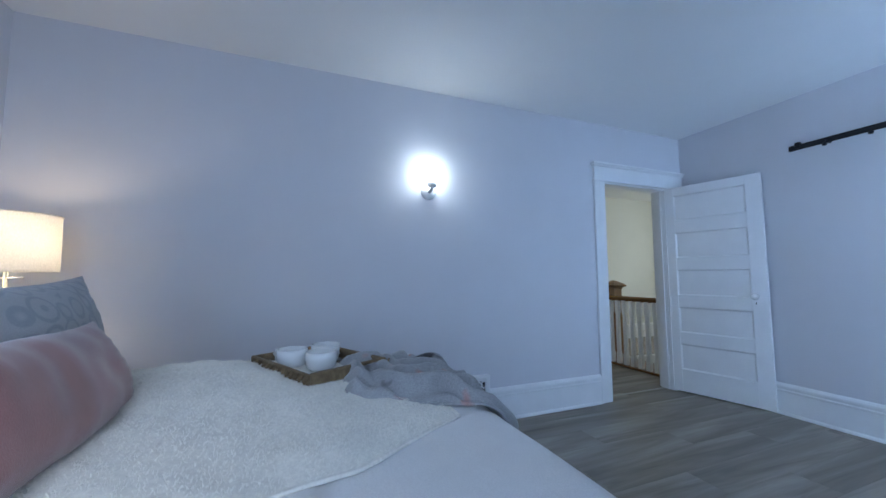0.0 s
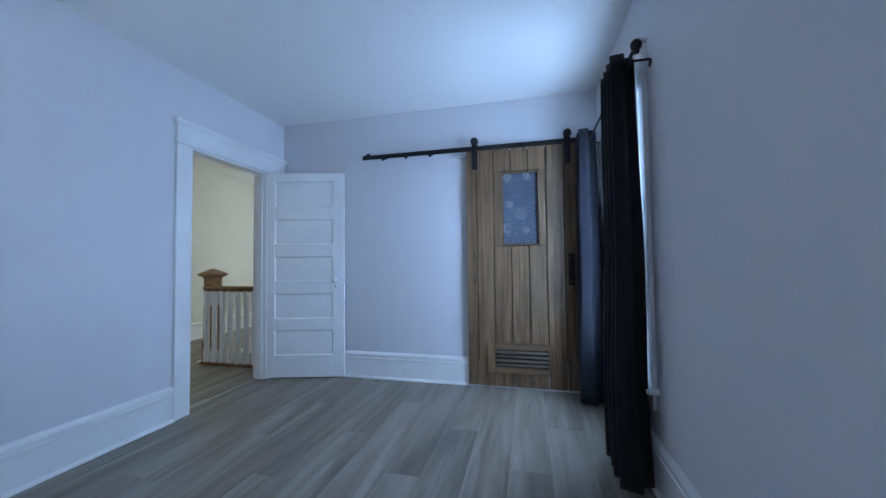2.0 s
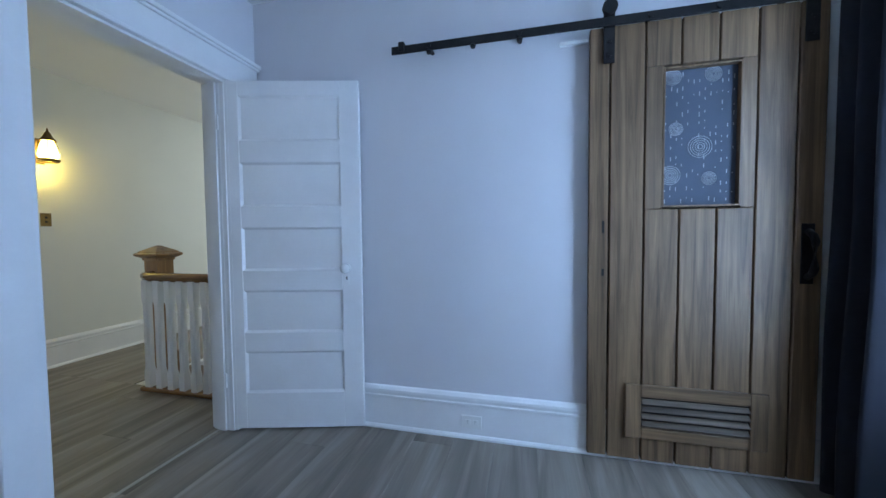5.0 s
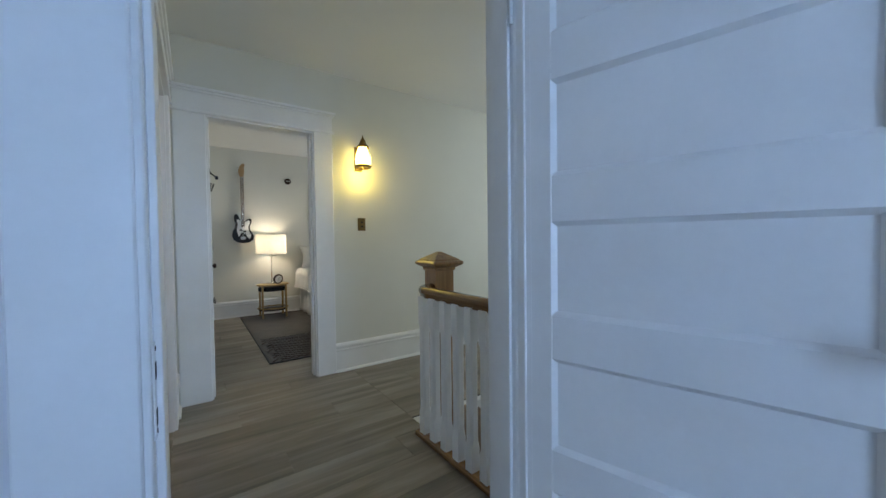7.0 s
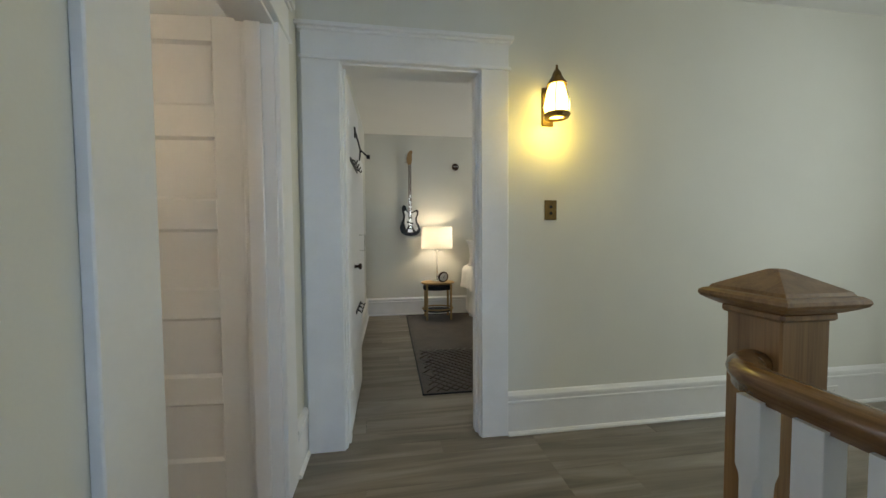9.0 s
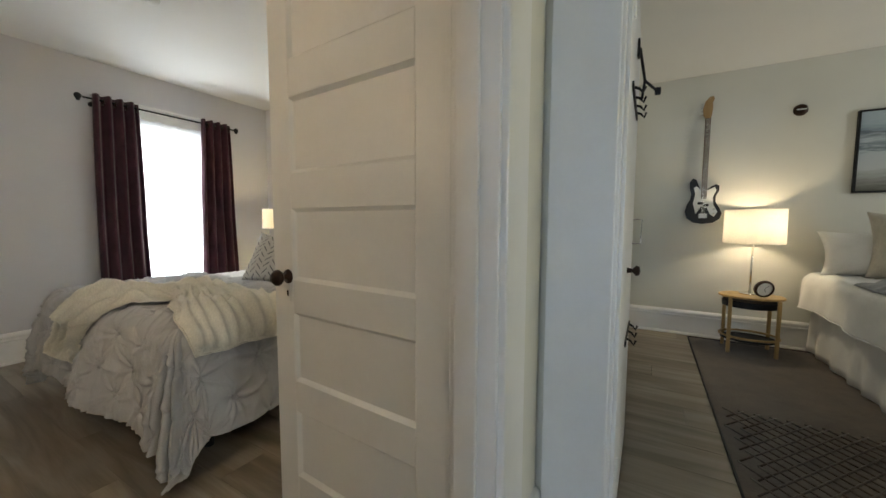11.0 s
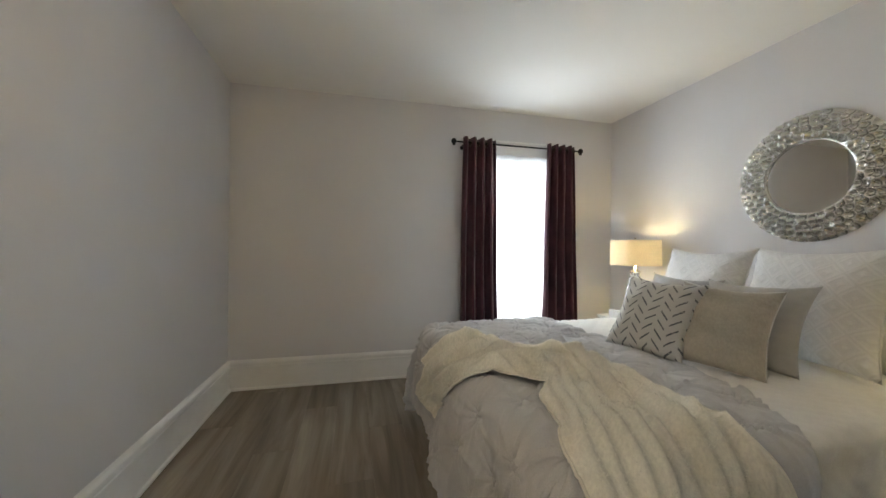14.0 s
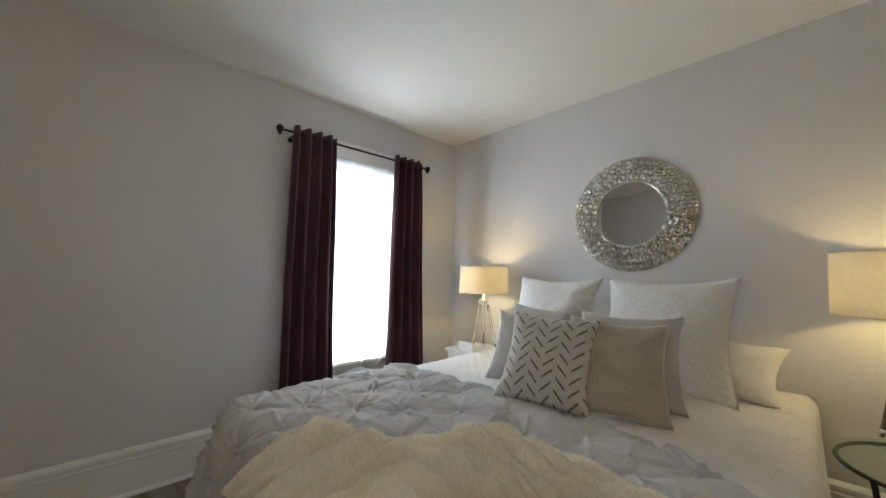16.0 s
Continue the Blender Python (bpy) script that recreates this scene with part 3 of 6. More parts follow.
# ---------- windows ----------
def window(name, frame_m, wide, z0, z1, label, deep=0.155, sill=0.10, meeting=0.5):
    """A sash window in its wall's frame: u from 0 to wide, the room on the +y side."""
    w = thing(name, frame_m.translation, label, "window", kind="structure")

    def add(nm, p, mat=TRIM, bevel=0.003, parent=w):
        bm = box(*p, bevel=bevel)
        bm.transform(frame_m)
        return part(nm, bm, mat, parent)
    c = 0.115
    for p in ((-c, 0.006, 0, 0.022, z0 - 0.002, z1), (wide - 0.006, wide + c, 0, 0.022, z0 - 0.002, z1), (-c, wide + c, 0, 0.024, z1, z1 + 0.145), (-c - 0.02, wide + c + 0.02, 0, 0.045, z1 + 0.145, z1 + 0.165), (-c + 0.01, wide + c - 0.01, 0, 0.018, z0 - 0.115, z0 - 0.028)):
        add("casing", p)
    add("window_sill", (-c - 0.03, wide + c + 0.03, -0.02, 0.055, z0 - 0.028, z0 - 0.002), bevel=0.006)
    for p in ((0, 0.02, -deep, 0, z0, z1), (wide - 0.02, wide, -deep, 0, z0, z1), (0.02, wide - 0.02, -deep, 0, z1 - 0.02, z1), (0.02, wide - 0.02, -deep, 0, z0, z0 + 0.02)):
        add("window_frame", p, bevel=0.002)
    mid = z0 + (z1 - z0) * meeting
    for a, b, y in ((z0 + 0.02, mid + 0.02, -0.075), (mid - 0.02, z1 - 0.02, -0.110)):
        sash = add("sash", (0.02, 0.065, y - 0.015, y + 0.015, a, b))
        add("sash", (wide - 0.065, wide - 0.02, y - 0.015, y + 0.015, a, b))
        add("sash", (0.065, wide - 0.065, y - 0.015, y + 0.015, a, a + 0.045))
        add("sash", (0.065, wide - 0.065, y - 0.015, y + 0.015, b - 0.045, b))
        pane = add("pane", (0.065, wide - 0.065, y - 0.002, y + 0.002, a + 0.045, b - 0.045), PANE, 0)
        pane.visible_shadow = False
    return w


HERE = FIRST
window("window_1", wall_frame(2.68, -0.28, 0), 0.78, 0.50, 2.10, "white sash window with a sheer, bright daylight behind")
# unseen window, added to carry the bed's fill light
window("added_window_bed", wall_frame(-0.75, -0.28, 0), 0.85, 0.50, 2.10, "white sash window added out of view to light the bed")
HERE = REST
window("window_2", wall_frame(-1.335, 6.49, -90), 0.92, 0.53, 2.15, "white sash window with a sheer, bright daylight behind")
window("window_3", wall_frame(7.20, 3.30, 90), 0.70, 0.85, 2.15, "white sash window at the end of the landing")
# added, unseen: brightens the third room from the east
window("added_window_third", wall_frame(7.20, 6.7, 90), 1.0, 0.85, 2.15, "white sash window added out of view to light the third bedroom")


def curtain(start, run, out, top, bottom, folds, deep, material, label, flare=0.0, seed=1, name="curtain"):
    """A grommet curtain in deep folds; start is the plan point where it begins, run its vector along the rod, out the vector into the room."""
    s, r, o = Vector((*start, 0)), Vector((*run, 0)), Vector((*out, 0))
    rnd = random.Random(seed)
    ph = [rnd.uniform(-0.5, 0.5) for _ in range(folds * 2 + 3)]

    def place(u, v):
        drop = 1 - v
        k = u * folds * 2
        wob = ph[int(k)] * (1 - k % 1) + ph[int(k) + 1] * (k % 1)
        bend = math.sin(k * math.pi + 0.25 * wob * drop) * deep * (0.72 + 0.28 * drop + 0.18 * wob * drop)
        bend += 0.010 * math.sin(9 * v + 5 * wob) * drop
        side = (u - 0.5) * (1 + flare * drop) + 0.5 + 0.03 * wob * drop + 0.012 * math.sin(6 * v + 3 * u)
        p = s + r * side + o * bend
        return (p.x, p.y, bottom + (top - bottom) * v + 0.004 * math.sin(k * 3) - (0.02 * math.sin(k * 1.7 + 1) * (1 - v) ** 6 if name == "sheer" else 0))
    bm = thicken(sheet(folds * 16, 30, place), 0.004)
    c = thing(name, (*(s + r * 0.5).to_2d(), bottom), label, "curtain")
    part("cloth", bm, material, c, smooth=True)
    ring = r.normalized()
    if name == "sheer":
        for v in (0.0, 0.985):
            part("hem", tube([place(k / 60, v) for k in range(61)], 0.004, 5), material, c, smooth=True)
    for i in range(folds * 2 if name == "curtain" else 0):
        u = (i + 0.5 + 0.02) / (folds * 2)
        at = s + r * u + Vector((0, 0, top - 0.055))
        pts = []
        for a in range(16):
            th = 2 * math.pi * a / 16
            pts.append(at + o * (0.026 * math.cos(th)) + Vector((0, 0, 0.026 * math.sin(th))) + ring * 0.004)
        part("grommet", tube(pts, 0.005, 6, closed=True), BRONZE, c, smooth=True)
    return c


def curtain_rod(p, q, r, label, wallside):
    c = thing("curtain_rod", p, label, "curtain rod")
    part("pole", rod(p, q, r), IRON, c, smooth=True)
    d = (Vector(q) - Vector(p)).normalized()
    for e, s in ((Vector(p), -1), (Vector(q), 1)):
        f = part("finial", lathe([(0.0, 0.028), (0.014, 0.026), (0.024, 0.014), (0.026, 0.0), (0.022, -0.014), (0.012, -0.024), (0.014, -0.03), (0.014, -0.036), (0.0, -0.036)], (0, 0, 0), 18), IRON, None, "round black finial", True)
        f.parent = c
        f.matrix_parent_inverse = Matrix.Translation(p).inverted()
        f.location = e + d * s * 0.03
    for k in (0.06, 0.94):
        a = Vector(p).lerp(Vector(q), k)
        w = a + Vector(wallside)
        part("bracket", rod(a - Vector((0, 0, 0.012)), w - Vector((0, 0, 0.012)), 0.006, bm=rod(w - Vector(wallside) * 0.04 - Vector((0, 0, 0.03)), w - Vector((0, 0, 0.03)) - Vector(wallside) * 0.001, 0.02)), IRON, c)
    return c


HERE = FIRST
curtain_rod((2.42, -0.185, 2.14), (3.87, -0.185, 2.14), 0.009, "thin black curtain rod with ball finials", (0, -0.095, 0))
curtain((2.52, -0.165), (0.31, 0), (0, 1), 2.18, 0.03, 4, 0.085, NAVY_BACKLIT, "floor-length navy blackout curtain, coloured black as backlit, pushed aside", 0.30, 3)
curtain((3.56, -0.15), (0.28, 0), (0, 1), 2.18, 0.02, 3, 0.095, NAVY_DAYLIT, "floor-length navy blackout curtain, coloured bluer as daylit, pushed aside", 0.10, 8)
curtain((2.62, -0.245), (0.98, 0), (0, 1), 2.09, 0.31, 6, 0.014, SHEER, "thin white sheer hanging past the sill", 0.02, 5, "sheer")
HERE = REST
curtain_rod((-1.235, 5.36, 2.252), (-1.235, 6.68, 2.252), 0.008, "thin dark curtain rod with ball finials", (-0.10, 0, 0))
curtain((-1.225, 5.425), (0, 0.33), (1, 0), 2.295, 0.06, 4, 0.042, BURGUNDY, "floor-length burgundy grommet curtain beside the window", 0.24, 11)
curtain((-1.225, 6.32), (0, 0.31), (1, 0), 2.295, 0.06, 4, 0.042, BURGUNDY, "floor-length burgundy grommet curtain, flaring to the hem", 0.42, 14)
curtain((-1.292, 5.56), (0, 0.94), (1, 0), 2.17, 0.46, 6, 0.008, SHEER, "thin white sheer in front of the panes", 0.0, 9, "sheer")


HERE = FIRST


# ---------- the sliding barn door ----------
def barn_door():
    d = thing("barn_door", (3.862, 0.395, 0.0), "sliding barn door of brown stained planks with a window and louvre", "door")
    xf, xb = 3.838, 3.876
    cuts = [0.882, 0.786, 0.630, 0.477, 0.322, 0.170, 0.017, -0.092]
    for i, (a, b) in enumerate(zip(cuts, cuts[1:])):
        y0, y1 = b + 0.0035, a - 0.0035
        spans = [(0.022, 2.165)]
        if b < 0.54 and a > 0.24:
            spans = [(0.022, 1.272), (1.95, 2.165)]
        front = xf + (0.004 if i in (0,) else 0)
        for z0, z1 in spans:
            part("plank", box(front, xb, y0, y1, z0, z1, 0.0035), BARN, d)
    # added dark sheet that stands for the shade in the plank gaps
    part("backing", box(xb + 0.0005, xb + 0.006, -0.088, 0.878, 0.03, 2.155), DARK, d)
    # plank strips beside the pane
    part("plank", box(xf, xb, 0.549, 0.6275, 1.272, 1.95, 0.003), BARN, d)
    part("plank", box(xf, xb, 0.1725, 0.231, 1.272, 1.95, 0.003), BARN, d)
    for y0, y1, z0, z1 in ((0.543, 0.553, 1.28, 1.942), (0.227, 0.237, 1.28, 1.942), (0.237, 0.543, 1.28, 1.290), (0.237, 0.543, 1.932, 1.942)):
        part("pane_frame", box(xf - 0.003, xb, y0, y1, z0, z1, 0.002), BARN, d)
    cloth_pane = part("pane", box(3.866, 3.870, 0.237, 0.543, 1.29, 1.932), BLUEFABRIC, d, "pane backed with blue cloth printed with pale circles")
    rnd = random.Random(4)
    for y, z, r in ((0.385, 1.565, 0.050), (0.488, 1.655, 0.030), (0.510, 1.435, 0.044), (0.345, 1.415, 0.030), (0.505, 1.900, 0.036), (0.335, 1.900, 0.034)):
        bm = bmesh.new()
        for q in (1.0, 0.8, 0.6, 0.4, 0.22):
            pts = [(3.8655, y + r * q * math.cos(2 * math.pi * k / 24), z + r * q * math.sin(2 * math.pi * k / 24)) for k in range(24)]
            pts = [(a, min(max(b, 0.239), 0.541), min(max(c, 1.292), 1.930)) for a, b, c in pts]
            tube(pts, 0.0015, 4, bm, True)
        part("printed_circle", bm, PALEPRINT, cloth_pane)
    bm = bmesh.new()
    for k in range(13):
        y = 0.25 + k * 0.0235
        z = 1.30 + rnd.random() * 0.03
        while z < 1.91:
            h = rnd.choice((0.006, 0.012, 0.02))
            if rnd.random() < 0.62:
                box(3.8652, 3.866, y - 0.0018, y + 0.0018, z, z + h, bm=bm)
            z += h + 0.018 + rnd.random() * 0.03
    part("printed_dashes", bm, PALEPRINT, cloth_pane)
    # louvre
    lv = part("louvre_frame", box(xf - 0.016, xf, 0.632, 0.705, 0.140, 0.410, 0.003), BARN, d)
    part("louvre_frame", box(xf - 0.016, xf, 0.100, 0.172, 0.140, 0.410, 0.003), BARN, d)
    part("louvre_frame", box(xf - 0.016, xf, 0.172, 0.632, 0.140, 0.195, 0.003), BARNX, d)
    part("louvre_frame", box(xf - 0.016, xf, 0.172, 0.632, 0.348, 0.410, 0.003), BARNX, d)
    # flat black sheet in place of the shade between the slats
    part("louvre_gap_shade", box(xf - 0.002, xf - 0.0005, 0.172, 0.632, 0.195, 0.348), BLACKNESS, d)
    for k in range(4):
        bm = box(-0.016, 0.016, 0.174, 0.630, -0.003, 0.003, 0.001)
        bm.transform(Matrix.Translation((xf - 0.010, 0, 0.217 + k * 0.037)) @ Matrix.Rotation(radians(-38), 4, "Y"))
        part("slat", bm, SLATWOOD, d, "weathered pale slat")
    # lock holes in the old edge plank
    for z, h in ((0.945, 0.035), (1.16, 0.06)):
        part("mortise", box(xf + 0.0025, xf + 0.006, 0.806, 0.818, z, z + h), BLACKNESS, d)
    # pull
    grip = part("pull_handle", box(xf - 0.005, xf, -0.056, -0.006, 0.925, 1.195, 0.002), IRON, d, "black iron pull handle")
    part("grip", tube([(xf - 0.004, -0.032, 0.955), (xf - 0.035, -0.032, 0.975), (xf - 0.045, -0.032, 1.0), (xf - 0.045, -0.032, 1.115), (xf - 0.035, -0.032, 1.14), (xf - 0.004, -0.032, 1.16)], 0.015, 10), IRON, grip, smooth=True)
    # hangers with wheels
    for y in (0.795, -0.020):
        hg = part("hanger", box(xf - 0.010, xf - 0.004, y - 0.026, y + 0.026, 1.985, 2.262, 0.002), IRON, d, "black iron strap hanger")
        part("wheel", lathe([(0.0, -0.012), (0.030, -0.012), (0.034, -0.012), (0.034, -0.006), (0.029, 0.0), (0.034, 0.006), (0.034, 0.012), (0.0, 0.012)], (xf - 0.020, y, 2.245), 24, axis="x"), IRON, hg, smooth=False)
        for z in (2.02, 2.09):
            part("bolt", lathe([(0.0, -0.006), (0.009, -0.005), (0.010, 0.0)], (xf - 0.010, y, z), 8, axis="x"), IRON, hg)
    return d


barn_door()


def barn_rail():
    d = thing("barn_door_rail", (3.82, 0.87, 2.18), "black flat iron rail for the sliding barn door", "rail")
    part("bar", box(3.812, 3.820, -0.20, 1.915, 2.155, 2.198, 0.0015), IRON, d)
    for y in (1.855, -0.175):
        part("end_stop", box(3.800, 3.832, y - 0.016, y + 0.016, 2.165, 2.215, 0.003), IRON, d)
    for y in (1.70, 1.22, 0.62, 0.34, 0.08):
        part("spacer", rod((3.812, y, 2.176), (3.895, y, 2.176), 0.011), IRON, d)
        part("bolt_head", rod((3.803, y, 2.176), (3.812, y, 2.176), 0.013, seg=6), IRON, d)
    for y in (1.70, 1.46, 1.22):
        part("clip", lathe([(0.0, 0.0), (0.012, 0.0), (0.016, 0.012), (0.010, 0.02), (0.0, 0.02)], (3.816, y, 2.138), 10), IRON, d)


barn_rail()
for p in ((3.873, 3.895, -0.17, -0.10, 0, 2.15),):
    lone("trim", box(*p, bevel=0.003), TRIM, "white casing behind the sliding door", "trim", "structure")
lone("trim", box(3.870, 3.895, 0.885, 1.02, 2.118, 2.135, 0.002), TRIM, "thin white head cap behind the sliding door", "trim", "structure")


def outlet(at, turn):
    o = thing("wall_outlet", at, "white double wall outlet set in the baseboard", "outlet", turn=turn)
    part("plate", box(-0.058, 0.058, 0, 0.006, -0.036, 0.036, 0.002), PLASTIC, o, local=True)
    for x in (-0.022, 0.022):
        s = part("socket", box(x - 0.016, x + 0.016, 0.006, 0.008, -0.014, 0.014, 0.001), PLASTIC, o, local=True)
        for dz in (-0.006, 0.006):
            part("slot", box(x - 0.004, x + 0.004, 0.0078, 0.0086, dz - 0.001, dz + 0.001), BLACKNESS, s, local=True)


outlet((3.873, 1.487, 0.098), 90)
HERE = REST
outlet((6.234, 5.30, 0.10), 180)
HERE = FIRST


def grille():
    g = thing("floor_register", (1.30, 2.85, 0.0), "white cast scrollwork heating grille in the baseboard", "register")
    part("housing", box(1.115, 1.525, 2.832, 2.88, 0.0, 0.375, 0.004), TRIM, g)
    # black plate painting the shade seen through the scrollwork
    part("openwork_shade", box(1.165, 1.475, 2.829, 2.8315, 0.125, 0.335), BLACKNESS, g)
    for p in ((1.135, 1.165, 0.095, 0.365), (1.475, 1.505, 0.095, 0.365), (1.165, 1.475, 0.095, 0.125), (1.165, 1.475, 0.335, 0.365)):
        part("frame", box(p[0], p[1], 2.820, 2.832, p[2], p[3], 0.003), TRIM, g)
    part("foot", box(1.12, 1.52, 2.815, 2.832, 0.022, 0.085, 0.004), TRIM, g)
    cx, cz = 1.32, 0.23

    def curl(x, z, r, a0, a1, sx=1, sz=1):
        pts = []
        for k in range(15):
            f = k / 14
            a = radians(a0 + (a1 - a0) * f)
            q = r * (1 - 0.62 * f)
            pts.append((cx + sx * (x + q * math.cos(a)), 2.824, cz + sz * (z + q * math.sin(a))))
        return tube(pts, 0.0055, 6)
    for sx in (-1, 1):
        for sz in (-1, 1):
            for a in ((0.045, 0.048, 0.042, -160, 220), (0.105, 0.035, 0.040, 20, 400), (0.095, 0.070, 0.045, 200, -100), (0.140, 0.085, 0.030, -90, 240), (0.020, 0.080, 0.030, 0, -300)):
                part("scroll", curl(*a, sx, sz), TRIM, g, smooth=True)
    part("rosette", lathe([(0.0, -0.006), (0.016, -0.005), (0.020, 0.0), (0.020, 0.004)], (cx, 2.822, cz), 16, axis="-y"), TRIM, g, smooth=True)


grille()


def ball(at, r, bm=None, squash=1.0, sub=3):
    own = bmesh.new()
    bmesh.ops.create_icosphere(own, subdivisions=sub, radius=r)
    own.transform(Matrix.Translation(at) @ Matrix.Diagonal((1, 1, squash, 1)))
    return own if bm is None else merge(bm, own)


def globe_sconce(x, y, z, s, label, lit):
    """A wall sconce with an opal globe; s is the room's side of the wall."""
    c = thing("wall_sconce", (x, y, z), label, "wall lamp")
    part("back_plate", lathe([(0.0, 0.030), (0.030, 0.028), (0.045, 0.018), (0.058, 0.010), (0.060, 0.0)], (x, y, z), 28, axis="-y" if s > 0 else "y"), PLASTIC, c, "round white back plate", True)
    part("arm", tube([(x, y + s * 0.02, z), (x, y + s * 0.06, z), (x, y + s * 0.085, z + 0.01), (x, y + s * 0.09, z + 0.03)], 0.014), PLASTIC, c, smooth=True)
    part("socket_cup", lathe([(0.012, 0.0), (0.034, 0.004), (0.036, 0.036), (0.028, 0.040)], (x, y + s * 0.09, z + 0.022), 24), PLASTIC, c, smooth=True)
    part("globe", ball((x, y + s * 0.09, z + 0.132), 0.078), lit, c, "lit opal glass globe", True)


globe_sconce(1.025, 2.88, 1.805, -1, "white wall sconce with a lit opal globe", GLOBE)
HERE = REST
globe_sconce(1.46, 3.376, 1.78, 1, "white wall sconce with a lit opal globe", WARMGLOBE)


def smoke_alarm():
    s = thing("smoke_alarm", (0.27, 5.29, TOP), "round white smoke alarm on the ceiling", "smoke alarm")
    part("base", lathe([(0.0, TOP), (0.068, TOP), (0.068, TOP - 0.012), (0.060, TOP - 0.016)], (0.27, 5.29, 0), 32), PLASTIC, s, smooth=True)
    part("body", lathe([(0.060, TOP - 0.014), (0.060, TOP - 0.034), (0.048, TOP - 0.048), (0.0, TOP - 0.052)], (0.27, 5.29, 0), 32), PLASTIC, s, smooth=True)
    part("button", lathe([(0.0, TOP - 0.055), (0.012, TOP - 0.054), (0.013, TOP - 0.048)], (0.285, 5.28, 0), 14), PLASTIC, s)


smoke_alarm()


# ---------- cloth and beds ----------
def lump(x, y, s, seed=0.0):
    return noise.noise(Vector((x * s + seed, y * s - seed, seed * 0.37)))


def drape(x, y, bed, round_r=0.06, flare=0.16, wave=0.05, freq=9.0, hem=0.02, seed=0.0):
    """Where a point of a flat cloth comes to lie on a bed: bed is (x0, x1, y0, y1, top). Past an edge it bends down and hangs in folds."""
    x0, x1, y0, y1, top = bed
    cx, cy = min(max(x, x0), x1), min(max(y, y0), y1)
    dx, dy = x - cx, y - cy
    over = math.hypot(dx, dy)
    if over < 1e-6:
        return Vector((x, y, top)), 0.0
    ox, oy = dx / over, dy / over
    arc = round_r * math.pi / 2
    if over < arc:
        a = over / round_r
        out, drop = round_r * math.sin(a), round_r * (1 - math.cos(a))
    else:
        hang = over - arc
        out, drop = round_r + flare * hang, round_r + hang * 0.985
    s = cx * abs(oy) + cy * abs(ox) + math.atan2(oy, ox) * 0.35
    w = wave * min(1.0, max(0.0, over - 0.03) / 0.35) * math.sin(freq * s * (1 + 0.1 * math.sin(3 * s + seed)) + seed + 2 * lump(s, seed, 1.5))
    out += w + 0.4 * wave * lump(cx * 2 + over, cy * 2, 3, seed) * min(1, over * 4)
    z = top - drop
    if z < hem:
        out += (hem - z) * 0.6
        z = hem + 0.012 * (1 + math.sin(freq * s + seed))
    return Vector((cx + ox * out, cy + oy * out, z)), over


def spread(name, place, nu, nv, depth, material, label, category, hem=0.005):
    """A bed cloth with a stitched hem round it."""
    c = thing(name, place(0.5, 0.5), label, category)
    part("cloth", thicken(sheet(nu, nv, place), depth), material, c, smooth=True)
    for a, b, n in (((0, 0), (1, 0), nu), ((1, 0), (1, 1), nv), ((1, 1), (0, 1), nu), ((0, 1), (0, 0), nv)):
        part("hem", tube([place(a[0] + (b[0] - a[0]) * k / n, a[1] + (b[1] - a[1]) * k / n) for k in range(n + 1)], hem, 5), material, c, smooth=True)
    return c


def pillow(name, wide, high, deep, material, at, lean, turn, label, category="pillow", piping=None, seed=0, plump=0.55, sag=0.02, tilt=0.0):
    """A stuffed cushion standing on its lower edge at the given place; lean in degrees from upright, backwards."""
    c = thing(name, at, label, category)
    m = Matrix.Translation(at) @ Matrix.Rotation(radians(turn), 4, "Z") @ Matrix.Rotation(radians(-lean), 4, "X") @ Matrix.Rotation(radians(tilt), 4, "Y")
    n = 34

    def surf(side):
        def place(u, v):
            a, b = 2 * u - 1, 2 * v - 1
            pin = 1 - 0.15 * (1 - abs(a) ** 2) * abs(b) ** 2.5
            pin2 = 1 - 0.14 * (1 - abs(b) ** 2) * abs(a) ** 2.5
            x, z = a * wide / 2 * pin2, b * high / 2 * pin
            t = max(0.0, (1 - abs(a) ** 2.6) * (1 - abs(b) ** 2.6)) ** plump
            y = side * deep / 2 * t
            y += 0.022 * lump(x + seed, z, 6, seed) * t + 0.007 * lump(x, z + seed, 17, seed) * t
            corner = abs(a * b) ** 2
            y += side * 0.010 * corner * t ** 0.4 * math.sin(14 * (abs(a) - abs(b)) + seed) + side * 0.004 * t ** 0.5 * (1 - t) * math.sin(30 * (a if abs(b) > abs(a) else b) + seed)
            z -= sag * (1 - b) * 0.5 * (1 - a * a)
            return (x, y, z + high / 2)
        return place
    bm = sheet(n, n, surf(-1))
    sheet(n, n, surf(1), bm)
    bmesh.ops.remove_doubles(bm, verts=bm.verts, dist=0.0004)
    me = part("cover", bm, material, None, smooth=True)
    me.parent = c
    ORIGIN_m = Matrix.Translation(at)
    me.matrix_basis = ORIGIN_m.inverted() @ m
    if piping:
        pts = []
        for k in range(64):
            th = k / 64 * 4
            e, f = int(th), th % 1
            a, b = [(-1 + 2 * f, -1), (1, -1 + 2 * f), (1 - 2 * f, 1), (-1, 1 - 2 * f)][e]
            pin = 1 - 0.15 * (1 - abs(a) ** 2) * abs(b) ** 2.5
            pin2 = 1 - 0.14 * (1 - abs(b) ** 2) * abs(a) ** 2.5
            pts.append((a * wide / 2 * pin2, 0, b * high / 2 * pin - sag * (1 - b) * 0.5 * (1 - a * a) + high / 2))
        pp = part("piping", tube(pts, 0.0035, 6, closed=True), piping, None, smooth=True)
        pp.parent = c
        pp.matrix_basis = ORIGIN_m.inverted() @ m
    return c


